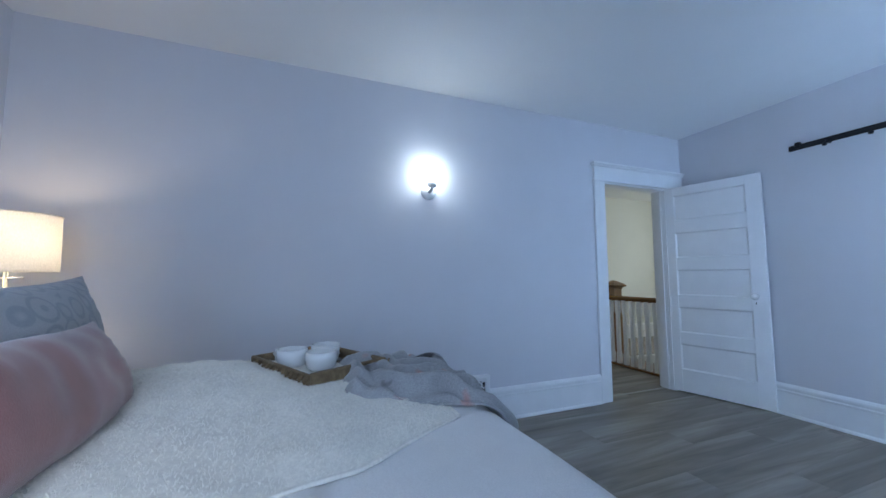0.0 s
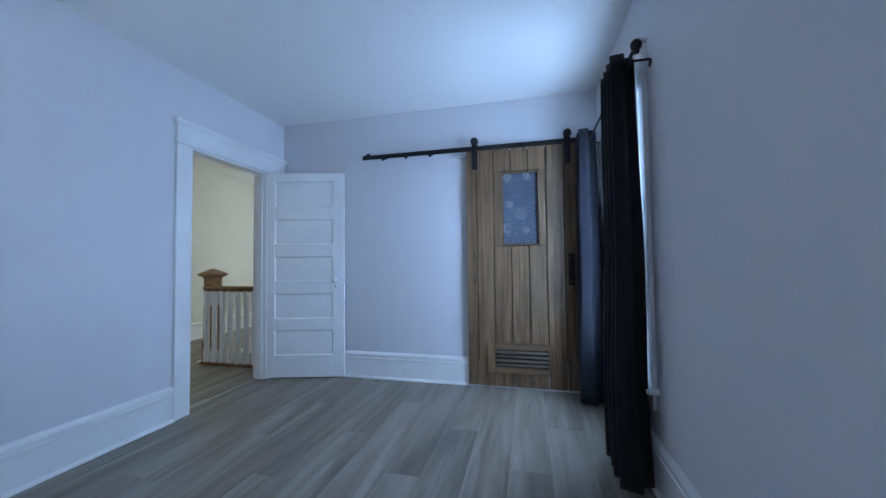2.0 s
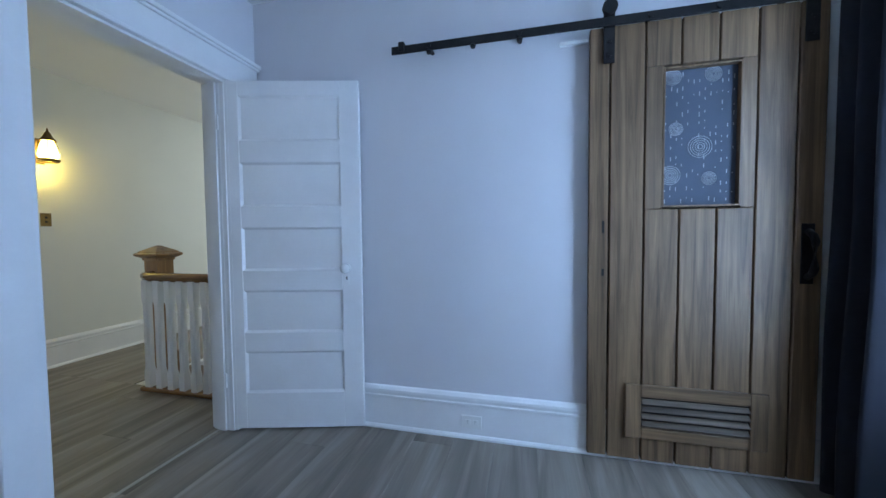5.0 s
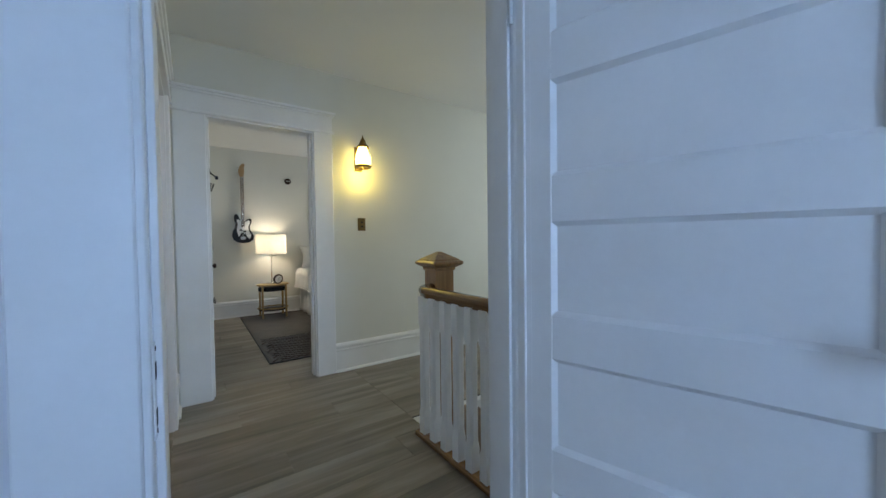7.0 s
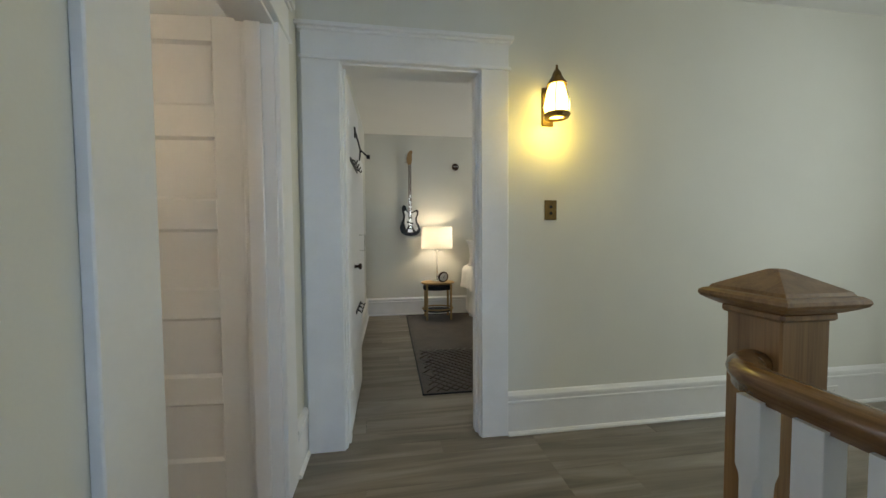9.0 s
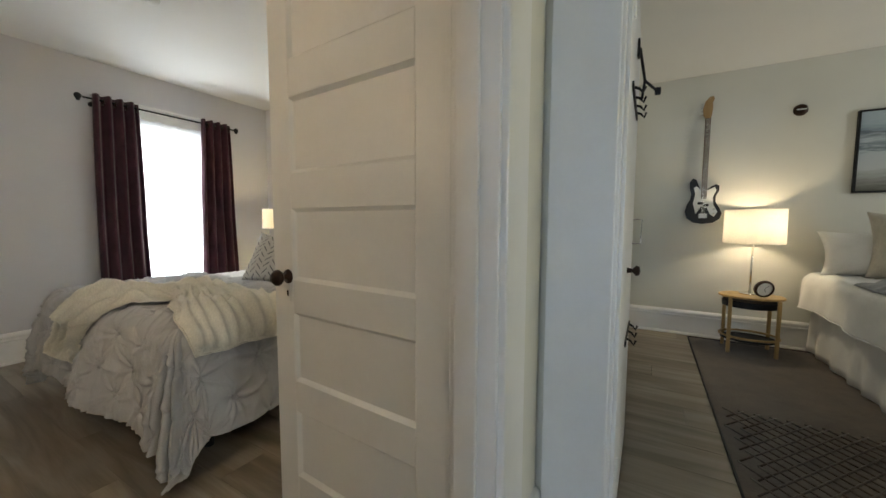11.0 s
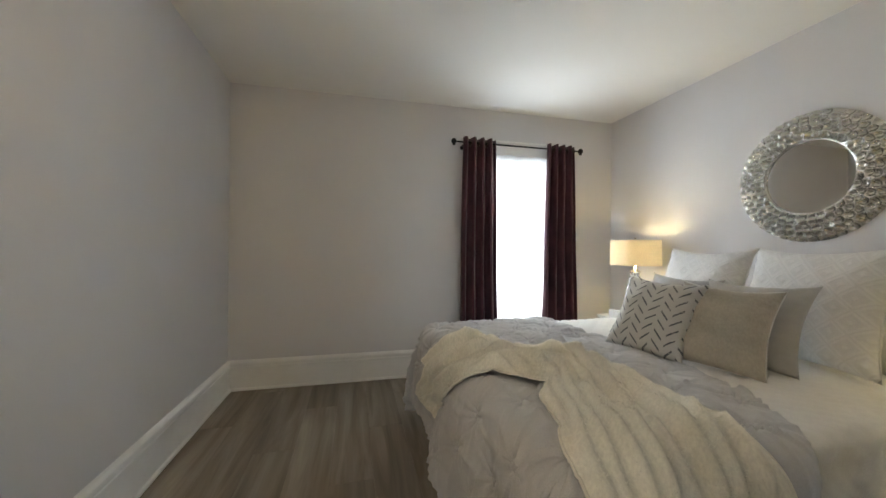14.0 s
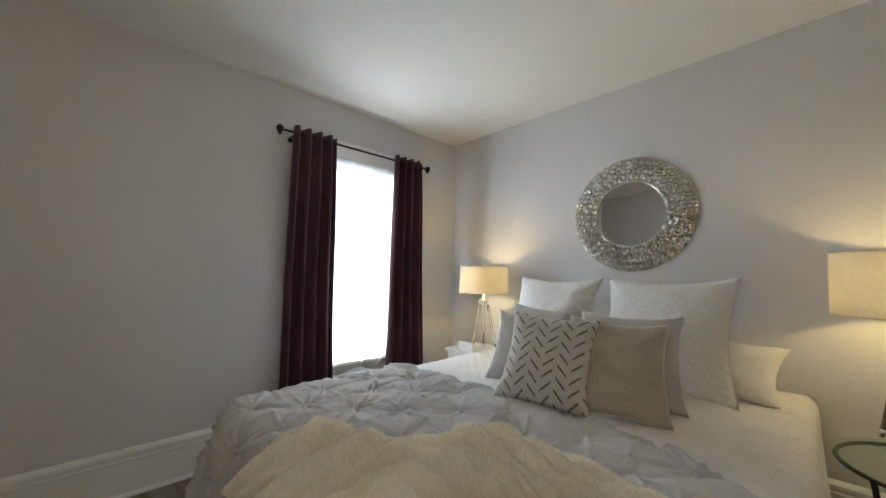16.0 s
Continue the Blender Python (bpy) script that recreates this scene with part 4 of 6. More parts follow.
def bed_base(name, bed, label, mattress_low, skirt=None, feet=True):
    x0, x1, y0, y1, top = bed
    b = thing(name, ((x0 + x1) / 2, (y0 + y1) / 2, 0), label, "bed")
    part("mattress", box(x0 + 0.01, x1 - 0.01, y0 + 0.01, y1 - 0.01, mattress_low, top - 0.012, 0.05, seg=4), WHITECLOTH, b, "white mattress", True)
    part("box_spring", box(x0 + 0.015, x1 - 0.015, y0 + 0.015, y1 - 0.015, 0.16, mattress_low - 0.004, 0.02, seg=2), WHITECLOTH, b)
    for x in (x0 + 0.08, x1 - 0.08):
        for y in (y0 + 0.08, y1 - 0.08):
            part("leg", rod((x, y, 0), (x, y, 0.165), 0.025, 0.03), IRON, b)
    return b


# second room: the grey bed
BED2 = (-0.40, 1.26, 5.0, 7.08, 0.665)
bed2 = bed_base("bed", BED2, "queen bed with white mattress against the wall", 0.38)


TUCK = 0.155
tuck_rnd = random.Random(12)
TUCKS = {}
for ti in range(-9, 15):
    for tj in range(25, 42):
        if (ti + tj) % 2 == 0:
            start = tuck_rnd.uniform(0, 6.28)
            TUCKS[ti, tj] = (ti * TUCK + tuck_rnd.uniform(-0.022, 0.022), tj * TUCK + tuck_rnd.uniform(-0.022, 0.022),
                             [(start + 2 * math.pi * (k + tuck_rnd.uniform(-0.3, 0.3)) / 9, tuck_rnd.uniform(0.045, 0.14), tuck_rnd.uniform(0.5, 1.2), tuck_rnd.uniform(-5, 5)) for k in range(9)])


def pintuck(x, y):
    """Relief of a comforter gathered in star-shaped pinches on a diagonal lattice: sharp creases run out of each pinch."""
    h, near = 0.0, 9.0
    i0, j0 = round(x / TUCK), round(y / TUCK)
    for i in range(i0 - 1, i0 + 2):
        for j in range(j0 - 1, j0 + 2):
            if (i, j) not in TUCKS:
                continue
            px, py, arms = TUCKS[i, j]
            dx, dy = x - px, y - py
            r = math.hypot(dx, dy)
            near = min(near, r)
            if r > 0.21:
                continue
            turn = math.atan2(dy, dx)
            for a, reach, strong, bow in arms:
                off = (turn - a - bow * r * 0.5 + math.pi) % (2 * math.pi) - math.pi
                if abs(off) > 0.9:
                    continue
                side = abs(off) * r
                h += 0.0125 * strong * math.exp(-r / reach) * math.exp(-side / (0.0035 + 0.045 * r)) * min(1, r / 0.010)
            h += 0.009 * math.exp(-(r / 0.007) ** 2)
    return h - 0.010 * math.exp(-(near / 0.03) ** 2) + 0.008 * min(1.0, near / 0.12) ** 0.7 - 0.006


def comforter():
    def place(u, v):
        x = -0.95 + u * 2.80
        end = 5.90 - 0.65 * max(0.0, x - 0.98) + 0.03 * lump(x, 2.0, 2.5)
        y = 4.40 + v * (end - 4.40)
        p, over = drape(x, y, (BED2[0], BED2[1], 4.98, 9.0, BED2[4] + 0.018), 0.11, 0.17, 0.034, 6.0, 0.035, 1.7)
        h = pintuck(x, y) * 2.7 + 0.010 * lump(x, y, 3.0, 2.0)
        h += 0.014 * min(1.0, (1 - v) * 14) - 0.014
        out = Vector((x - min(max(x, BED2[0]), BED2[1]), y - max(y, 4.98), 0))
        lift = min(1.0, over / 0.17)
        if over > 0.0:
            return p + out.normalized() * (h * lift) + Vector((0, 0, h * (1 - lift)))
        return p + Vector((0, 0, h))
    spread("comforter", place, 460, 250, 0.006, GREYDUVET, "rumpled pale grey pintuck comforter hanging over the bed's foot", "comforter", 0.004)


comforter()


def coverlet2():
    def place(u, v):
        x = -0.84 + u * 2.54
        y = 4.55 + v * 2.48
        p, over = drape(x, y, (BED2[0], BED2[1], 5.0, 9.0, BED2[4] - 0.004), 0.05, 0.06, 0.016, 16.0, 0.06, 0.4)
        a, b = (x + y) / 0.075 % 1.0, (x - y) / 0.075 % 1.0
        h = 0.006 * min(1.0, min(a, 1 - a, b, 1 - b) * 5) + 0.004 * lump(x, y, 4, 5.0)
        if over > 0.04:
            return p + Vector((x - min(max(x, BED2[0]), BED2[1]), y - max(y, 5.0), 0)).normalized() * h
        return p + Vector((0, 0, h))
    spread("coverlet", place, 230, 210, 0.004, WHITECLOTH, "white quilted coverlet spread on the bed", "coverlet")


coverlet2()


def pile(cloth_thing, place, count, tall, material, seed):
    """The long hairs of a fur: thin tapered blades that lean every way."""
    rnd = random.Random(seed)
    verts, faces = [], []
    for _ in range(count):
        u, v = rnd.uniform(0.002, 0.99), rnd.uniform(0.002, 0.99)
        p = Vector(place(u, v))
        q, r = Vector(place(u + 0.006, v)), Vector(place(u, v + 0.006))
        up = (q - p).cross(r - p)
        up = up.normalized() if up.length > 1e-9 else Vector((0, 0, 1))
        if up.z < -0.1:
            up = -up
        lean = Vector((rnd.gauss(0, 0.7), rnd.gauss(0, 0.7), rnd.gauss(0, 0.35)))
        tip = p + (up + lean).normalized() * tall * rnd.uniform(0.6, 1.2)
        a = rnd.uniform(0, 6.28)
        w = Vector((math.cos(a), math.sin(a), 0)) * 0.0010
        k = len(verts)
        verts += [p - w - up * 0.003, p + w - up * 0.003, tip]
        faces.append((k, k + 1, k + 2))
    me = bpy.data.meshes.new("fur")
    back = ORIGIN[cloth_thing.name].inverted()
    me.from_pydata([tuple(back @ c) for c in verts], [], faces)
    me.materials.append(material)
    ob = new("fur", me)
    ob.parent = cloth_thing
    return tagged(ob, kind="stuff")


def fur_throw():
    """A crumpled strip across the foot of the bed, one tail over the foot and a broad one over the side."""
    far = [(-0.02, 4.60), (0.06, 4.80), (0.17, 4.94), (0.31, 5.06), (0.45, 5.18), (0.57, 5.31), (0.66, 5.40), (0.77, 5.45), (0.90, 5.47), (1.03, 5.46), (1.17, 5.46), (1.31, 5.46), (1.46, 5.47)]
    near = [(0.22, 4.55), (0.38, 4.72), (0.54, 4.86), (0.66, 4.94), (0.74, 5.00), (0.79, 5.07), (0.85, 5.11), (0.91, 5.07), (0.98, 5.02), (1.08, 4.98), (1.19, 4.95), (1.31, 4.93), (1.44, 4.92)]

    def smoothed(pts, k):
        i = min(int(k), len(pts) - 2)
        f = k - i
        q = [pts[max(0, min(len(pts) - 1, n))] for n in (i - 1, i, i + 1, i + 2)]
        return [0.5 * (2 * q[1][c] + (q[2][c] - q[0][c]) * f + (2 * q[0][c] - 5 * q[1][c] + 4 * q[2][c] - q[3][c]) * f * f + (3 * q[1][c] - q[0][c] - 3 * q[2][c] + q[3][c]) * f ** 3) for c in (0, 1)]

    def place(u, v):
        k = max(0.0, min(1.0, u)) * (len(far) - 1)
        (ax, ay), (bx, by) = smoothed(near, k), smoothed(far, k)
        x = ax + (bx - ax) * v + 0.020 * lump(u * 7, v * 2, 1.0, 3.0)
        y = ay + (by - ay) * v + 0.015 * lump(u * 7, v * 2, 1.0, 9.0)
        wide = math.hypot(bx - ax, by - ay)
        p, over = drape(x, y, (BED2[0], BED2[1], 4.98, 9.0, BED2[4] + 0.024), 0.095, 0.22, 0.040, 10.0, 0.05, 1.7)
        wander = v + 0.16 * lump(u * 3.0, v, 1.3, 1.0)
        fold = 0.5 + 0.5 * math.sin(2 * math.pi * (wander * (1.5 + 3.2 * wide) + 0.25))
        fold = fold ** 1.4 * (0.5 + 0.7 * abs(lump(u * 4, v * 1.5, 1.2, 4.0)) * 2)
        edge = math.sin(math.pi / 2 * min(1.0, max(0.0, min(v, 1 - v, u * 1.5, (1 - u) * 1.5)) * 6))
        up = 0.034 + 0.030 * edge + 0.036 * fold * edge + 0.017 * edge * math.sin(2 * math.pi * (wander * 7 * wide / 0.4 + 2 * lump(u * 5, v, 1.0, 6.0))) + 0.012 * lump(x, y, 3.0, 2.0) + 0.030 * edge * lump(x * 0.8 + y * 0.6, y * 1.6 - x, 7.0, 4.0) + 0.013 * lump(x, y + p.z, 13, 2.0) + 0.007 * lump(x + p.z, y, 30, 7.0)
        if over > 0.02:
            d = Vector((x - min(max(x, BED2[0]), BED2[1]), y - max(y, 4.98), 0)).normalized()
            side = min(1.0, over / 0.14)
            return p + d * (up * 1.1 * side) + Vector((0, 0, up * (1 - side)))
        return p + Vector((0, 0, up))
    c = spread("fur_throw", place, 200, 70, 0.010, CREAMFUR, "crumpled cream faux-fur throw laid across the bed", "throw")
    pile(c, place, 52000, 0.009, CREAMFUR, 3)


fur_throw()
T2 = BED2[4]
G = "pillows on the grey bed"
for ob in (
    pillow("euro_sham", 0.64, 0.59, 0.20, LATTICE, (0.035, 6.68, T2 + 0.01), 19, -1, "large white pillow with a raised lattice weave", seed=1, tilt=1, piping=WHITECLOTH),
    pillow("euro_sham", 0.63, 0.60, 0.22, LATTICE, (0.775, 6.49, T2 + 0.01), 20, -4, "large white pillow with a raised lattice weave", seed=2, tilt=-1, piping=WHITECLOTH),
    pillow("pillow", 0.50, 0.33, 0.16, WHITECLOTH, (0.96, 6.69, T2 + 0.01), 46, -8, "plain white pillow slumped beside the shams", seed=3),
    pillow("cushion", 0.49, 0.41, 0.13, GREYSATIN, (0.15, 6.38, T2 + 0.01), 24, 5, "plain grey satin cushion", seed=4, tilt=2),
    pillow("cushion", 0.46, 0.46, 0.12, GREYSATIN, (0.74, 6.17, T2 + 0.01), 34, 14, "plain grey satin cushion", seed=5),
    pillow("cushion", 0.37, 0.40, 0.11, GREYSATIN, (0.25, 6.07, T2 + 0.01), 28, 20, "light grey cushion turned aside behind another", seed=6, tilt=4),
    pillow("cushion", 0.41, 0.43, 0.15, HERRING, (0.505, 5.85, T2 + 0.02), 29, 17, "pale cushion with a herringbone print of grey dashes", seed=7, tilt=4),
    pillow("cushion", 0.41, 0.43, 0.14, TAUPE, (0.76, 5.99, T2 + 0.01), 31, 22, "taupe chenille cushion with pale piping", piping=WHITECLOTH, seed=8, tilt=3),
):
    tagged(ob, group=G)


def oval_mirror():
    cx, cy, cz, ro, ri = 0.44, 7.172, 1.68, 0.405, 0.235
    m = thing("round_mirror", (cx, cy, cz), "round wall mirror in a wide hammered silver frame", "mirror")
    part("glass", lathe([(0.0, 0.012), (ri - 0.004, 0.012), (ri + 0.004, 0.004)], (cx, cy, cz), 56, axis="y"), MIRROR, m, "round mirror glass")
    part("inner_ring", tube([(cx + ri * math.cos(2 * math.pi * k / 56), cy - 0.018, cz + ri * math.sin(2 * math.pi * k / 56)) for k in range(56)], 0.010, 8, closed=True), SILVER, m, smooth=True)

    rnd = random.Random(5)
    cells = []
    for ring, cnt in ((0.258, 34), (0.292, 38), (0.327, 41), (0.362, 45), (0.394, 50)):
        for k in range(cnt):
            a = 2 * math.pi * (k + rnd.random() * 0.5) / cnt
            r = ring + rnd.uniform(-0.009, 0.009)
            cells.append((r * math.cos(a), r * math.sin(a)))

    CELLS = np.array(cells)

    def place(u, v):
        a = 2 * math.pi * u
        r = ri + (ro - ri) * v
        x, z = r * math.cos(a), r * math.sin(a)
        first, second = np.partition(np.hypot(CELLS[:, 0] - x, CELLS[:, 1] - z), 1)[:2]
        ridge = 0.35 * max(0.0, 1 - (second - first) / 0.014) ** 2 + 0.9 * min(1.0, (first / 0.024) ** 2)
        body = 0.020 + 0.030 * math.sin(math.pi * min(1, 0.15 + v * 0.85)) ** 0.8
        return (cx + x, cy - max(0.004, body - 0.024 + 0.019 * ridge), cz + z)
    bm = sheet(460, 44, place, loop=True)
    part("frame", bm, SILVER, m, "hammered silver frame of raised cells", True)
    part("backing", lathe([(0.0, 0.003), (ro - 0.006, 0.003), (ro - 0.004, 0.0)], (cx, cy, cz), 56, axis="y"), SILVER, m)


oval_mirror()


def tripod_lamp(x, y, z, shade_r, s0, s1, label, legs=0.13):
    """A lamp on three clear rods with chrome caps and a linen drum shade."""
    t = thing("table_lamp", (x, y, z), label, "lamp", "bedside lamps")
    hub = s0 - 0.055
    part("hub", lathe([(0.0, hub - 0.02), (0.045, hub - 0.018), (0.048, hub), (0.020, hub + 0.008), (0.012, hub + 0.055), (0.0, hub + 0.055)], (x, y, 0), 24), CHROME, t, smooth=True)
    for k in range(3):
        a = radians(250 + 120 * k)
        top = Vector((x + 0.030 * math.cos(a), y + 0.030 * math.sin(a), hub - 0.005))
        foot = Vector((x + legs * math.cos(a), y + legs * math.sin(a), z + 0.006))
        lg = part("leg", rod(top.lerp(foot, 0.1), top.lerp(foot, 0.93), 0.010), GLASS, t, "clear acrylic leg", True)
        part("cap", rod(top, top.lerp(foot, 0.11), 0.013), CHROME, lg, smooth=True)
        part("foot", rod(top.lerp(foot, 0.92), foot, 0.013, 0.010), CHROME, lg, smooth=True)
    part("shade", lathe([(shade_r * 1.02, s0), (shade_r, s1)], (x, y, 0), 48), LAMPSHADE, t, "lit linen drum shade", True)
    for r, zz in ((shade_r * 1.02, s0), (shade_r, s1)):
        part("shade_rim", tube([(x + r * math.cos(2 * math.pi * k / 48), y + r * math.sin(2 * math.pi * k / 48), zz) for k in range(48)], 0.003, 6, closed=True), LAMPSHADE, t)
    bm = rod((x, y, hub + 0.05), (x, y, s1 + 0.012), 0.004)
    for k in range(3):
        a = 2 * math.pi * k / 3
        rod((x, y, s1 - 0.01), (x + shade_r * math.cos(a), y + shade_r * math.sin(a), s1 - 0.01), 0.002, seg=6, bm=bm)
    part("harp", bm, CHROME, t)
    part("finial", ball((x, y, s1 + 0.022), 0.010, sub=2), CHROME, t, smooth=True)
    return t


tripod_lamp(-0.66, 6.88, 0.60, 0.205, 1.085, 1.305, "lit tripod lamp with linen drum shade on the nightstand", 0.12)
tripod_lamp(1.60, 6.88, 0.552, 0.225, 1.09, 1.355, "lit tripod lamp with linen drum shade on the glass table", 0.15)


def nightstand(x, y, top, label, mat=TRIM):
    n = thing("nightstand", (x, y, 0), label, "nightstand")
    part("top", box(x - 0.23, x + 0.23, y - 0.20, y + 0.20, top - 0.025, top, 0.004), mat, n)
    part("body", box(x - 0.21, x + 0.21, y - 0.18, y + 0.19, 0.14, top - 0.025, 0.003), mat, n)
    for z0, z1 in ((0.16, top * 0.5), (top * 0.5 + 0.01, top - 0.035)):
        d = part("drawer", box(x - 0.195, x + 0.195, y - 0.196, y - 0.18, z0, z1, 0.003), mat, n)
        part("knob", ball((x, y - 0.208, (z0 + z1) / 2), 0.012, sub=2), CHROME, d, smooth=True)
    for dx in (-0.18, 0.18):
        for dy in (-0.15, 0.16):
            part("leg", rod((x + dx, y + dy, 0), (x + dx, y + dy, 0.14), 0.016, 0.020), mat, n)


nightstand(-0.72, 6.90, 0.60, "white two-drawer nightstand between bed and wall")
HERE = FIRST
nightstand(-1.06, 2.50, 0.68, "white two-drawer nightstand between bed and wall")


HERE = REST


def glass_table():
    x, y, z = 1.66, 6.72, 0.55
    t = thing("side_table", (x, y, 0), "round clear glass side table on dark metal legs", "table")
    part("tabletop", lathe([(0.0, z - 0.010), (0.315, z - 0.010), (0.320, z - 0.005), (0.315, z), (0.0, z)], (x, y, 0), 56), PANE, t, "clear round glass top", True)
    for zz, r in ((z - 0.018, 0.300), (0.18, 0.24)):
        part("ring", tube([(x + r * math.cos(2 * math.pi * k / 40), y + r * math.sin(2 * math.pi * k / 40), zz) for k in range(40)], 0.008, 8, closed=True), IRON, t, smooth=True)
    for k in range(3):
        a = radians(225 + 120 * k)
        part("leg", rod((x + 0.30 * math.cos(a), y + 0.30 * math.sin(a), z - 0.018), (x + 0.22 * math.cos(a), y + 0.22 * math.sin(a), 0), 0.009), IRON, t, smooth=True)


glass_table()


def photo_frame(x, y, z):
    f = thing("picture_frame", (x, y, z), "small white frame standing on the nightstand", "frame")
    part("frame", box(x - 0.075, x + 0.075, y - 0.010, y + 0.006, z + 0.0, z + 0.075, 0.003), PLASTIC, f)
    part("face", box(x - 0.062, x + 0.062, y - 0.0115, y - 0.010, z + 0.012, z + 0.063), WHITECLOTH, f)


photo_frame(-0.72, 6.72, 0.60)

# first room: the white bed
HERE = FIRST
BED1 = (-1.34, 0.590, 0.66, 1.97, 0.775)
bed_base("bed", BED1, "double bed with white bedding, head to the wall", 0.45)


def quilt1():
    def place(u, v):
        x = -1.30 + u * 2.42
        y = 0.12 + v * 2.42
        p, over = drape(x, y, (-9, BED1[1], BED1[2], BED1[3], BED1[4] + 0.004), 0.085, 0.05, 0.018, 8.0, 0.05, 0.9)
        h = 0.012 * lump(x, y, 2.6, 3.0)
        seam = min(abs(y - 1.02 - 0.28 * x), abs(x - 0.16 - 0.12 * (1.2 - y)) if y < 1.06 else 9)
        h += 0.010 * min(1, seam / 0.03)
        if over < 0.05:
            p.z += h
        else:
            p += Vector((x - min(x, BED1[1]), y - min(max(y, BED1[2]), BED1[3]), 0)).normalized() * h
        return p
    spread("quilt", place, 150, 150, 0.006, WHITECLOTH, "white quilt with stitched seams spread over the bed", "quilt")


quilt1()


def fur_blanket():
    def place(u, v):
        x = -0.62 + u * 1.14
        low = 0.92 + 0.28 * max(0.0, x) + 0.35 * max(0.0, x - 0.24) + 0.02 * lump(x, 1.0, 5.0, 3.0)
        y = low + v * (1.90 - low)
        edge = min(1.0, min(u, 1 - u, v, 1 - v) * 8) ** 0.5
        h = 0.036 * edge + 0.026 * lump(x, y, 2.4, 6.0) * edge + 0.050 * edge * math.exp(-((x + 0.14) ** 2 + (y - 1.62) ** 2) / 0.05) + 0.009 * lump(x, y, 14, 2.0) * edge + 0.004 * lump(x, y, 40, 5.0)
        p, over = drape(x, y, (-9, BED1[1], BED1[2], BED1[3], BED1[4] + 0.012), 0.08, 0.1, 0.01, 9, 0.05)
        return p + Vector((0, 0, max(0.004, h)))
    c = spread("fur_blanket", place, 110, 110, 0.008, CREAMFUR, "fluffy cream fur blanket over the white quilt", "blanket")
    pile(c, place, 40000, 0.007, CREAMFUR, 4)


fur_blanket()


def grey_throw1():
    def place(u, v):
        x = 0.25 + 0.50 * u
        y = 1.30 - 0.16 * u + v * (0.46 + 0.06 * u)
        fold = 0.016 * math.sin(v * 26 + u * 9 + 6 * lump(u * 3, v, 2.0, 2.0)) + 0.008 * math.sin(u * 17 + 6 * lump(u, v * 3, 2.0, 8.0))
        edge = min(1.0, min(u * 1.5, 1 - u, v, 1 - v) * 8) ** 0.5
        p, over = drape(x, y, (-9, BED1[1], BED1[2], BED1[3], BED1[4] + 0.022), 0.09, 0.10, 0.02, 9, 0.05)
        up = 0.058 * edge * (1 - 0.5 * u) + fold * edge * 1.2
        return p + (Vector((up, 0, 0)) if over > 0.08 else Vector((0, 0, max(0.004, up))))
    spread("throw_blanket", place, 90, 80, 0.008, THROWPRINT, "grey throw with pink and dark flecks, bunched at the foot", "throw")


def patch_print():
    m, n, l, b = shader("grey_pink_throw", 0.9, Sheen_Weight=0.3)
    f = noise_of(n, l, coords(n, l, (8,) * 3), 2.0, 0.5)
    c = ramp(n, l, f, [(0.30, (0.05, 0.045, 0.045)), (0.36, (0.36, 0.365, 0.37)), (0.60, (0.42, 0.425, 0.43)), (0.66, (0.55, 0.34, 0.30)), (0.8, (0.60, 0.42, 0.36))])
    w = noise_of(n, l, coords(n, l, (220,) * 3), 2)
    l.new(blend(n, l, c, ramp(n, l, w, [(0.3, (0.75,) * 3), (0.7, (1, 1, 1))]), 1.0, "MULTIPLY"), b.inputs["Base Color"])
    bump(n, l, b, w, 0.6, 0.003)
    return m


THROWPRINT = patch_print()
grey_throw1()


def tray():
    z = 0.824
    t = thing("serving_tray", (0.19, 1.66, z), "shallow woven wicker tray with a rim", "tray", turn=-62)
    part("base", box(-0.19, 0.19, -0.14, 0.14, 0, 0.008, 0.003), WICKER, t, local=True)
    for k in range(4):
        r = [(-0.20, 0.20, -0.150, -0.135), (-0.20, 0.20, 0.135, 0.150), (-0.20, -0.185, -0.135, 0.135), (0.185, 0.20, -0.135, 0.135)][k]
        part("rim", box(*r, 0, 0.042, 0.004), WICKER, t, local=True)
    for s in (-1, 1):
        for k in range(14):
            x = -0.185 + k * 0.0285
            part("weave", tube([(x, s * 0.152, 0.006), (x + 0.014, s * 0.156, 0.022), (x + 0.026, s * 0.152, 0.038)], 0.004, 5), WICKER, t, local=True)
    return t


tray()


def mug(x, y, z, turn):
    m = thing("mug", (x, y, z), "white ceramic mug on the tray", "mug", "mugs on the tray", turn=turn)
    part("cup", lathe([(0.0, 0.0), (0.036, 0.0), (0.048, 0.012), (0.053, 0.040), (0.052, 0.062), (0.048, 0.064), (0.046, 0.060), (0.047, 0.040), (0.040, 0.014), (0.0, 0.010)], (0, 0, 0), 32), PORCELAIN, m, smooth=True, local=True)
    part("handle", tube([(0.048, 0, 0.052), (0.070, 0, 0.054), (0.080, 0, 0.040), (0.072, 0, 0.024), (0.048, 0, 0.018)], 0.006, 8), PORCELAIN, m, smooth=True, local=True)


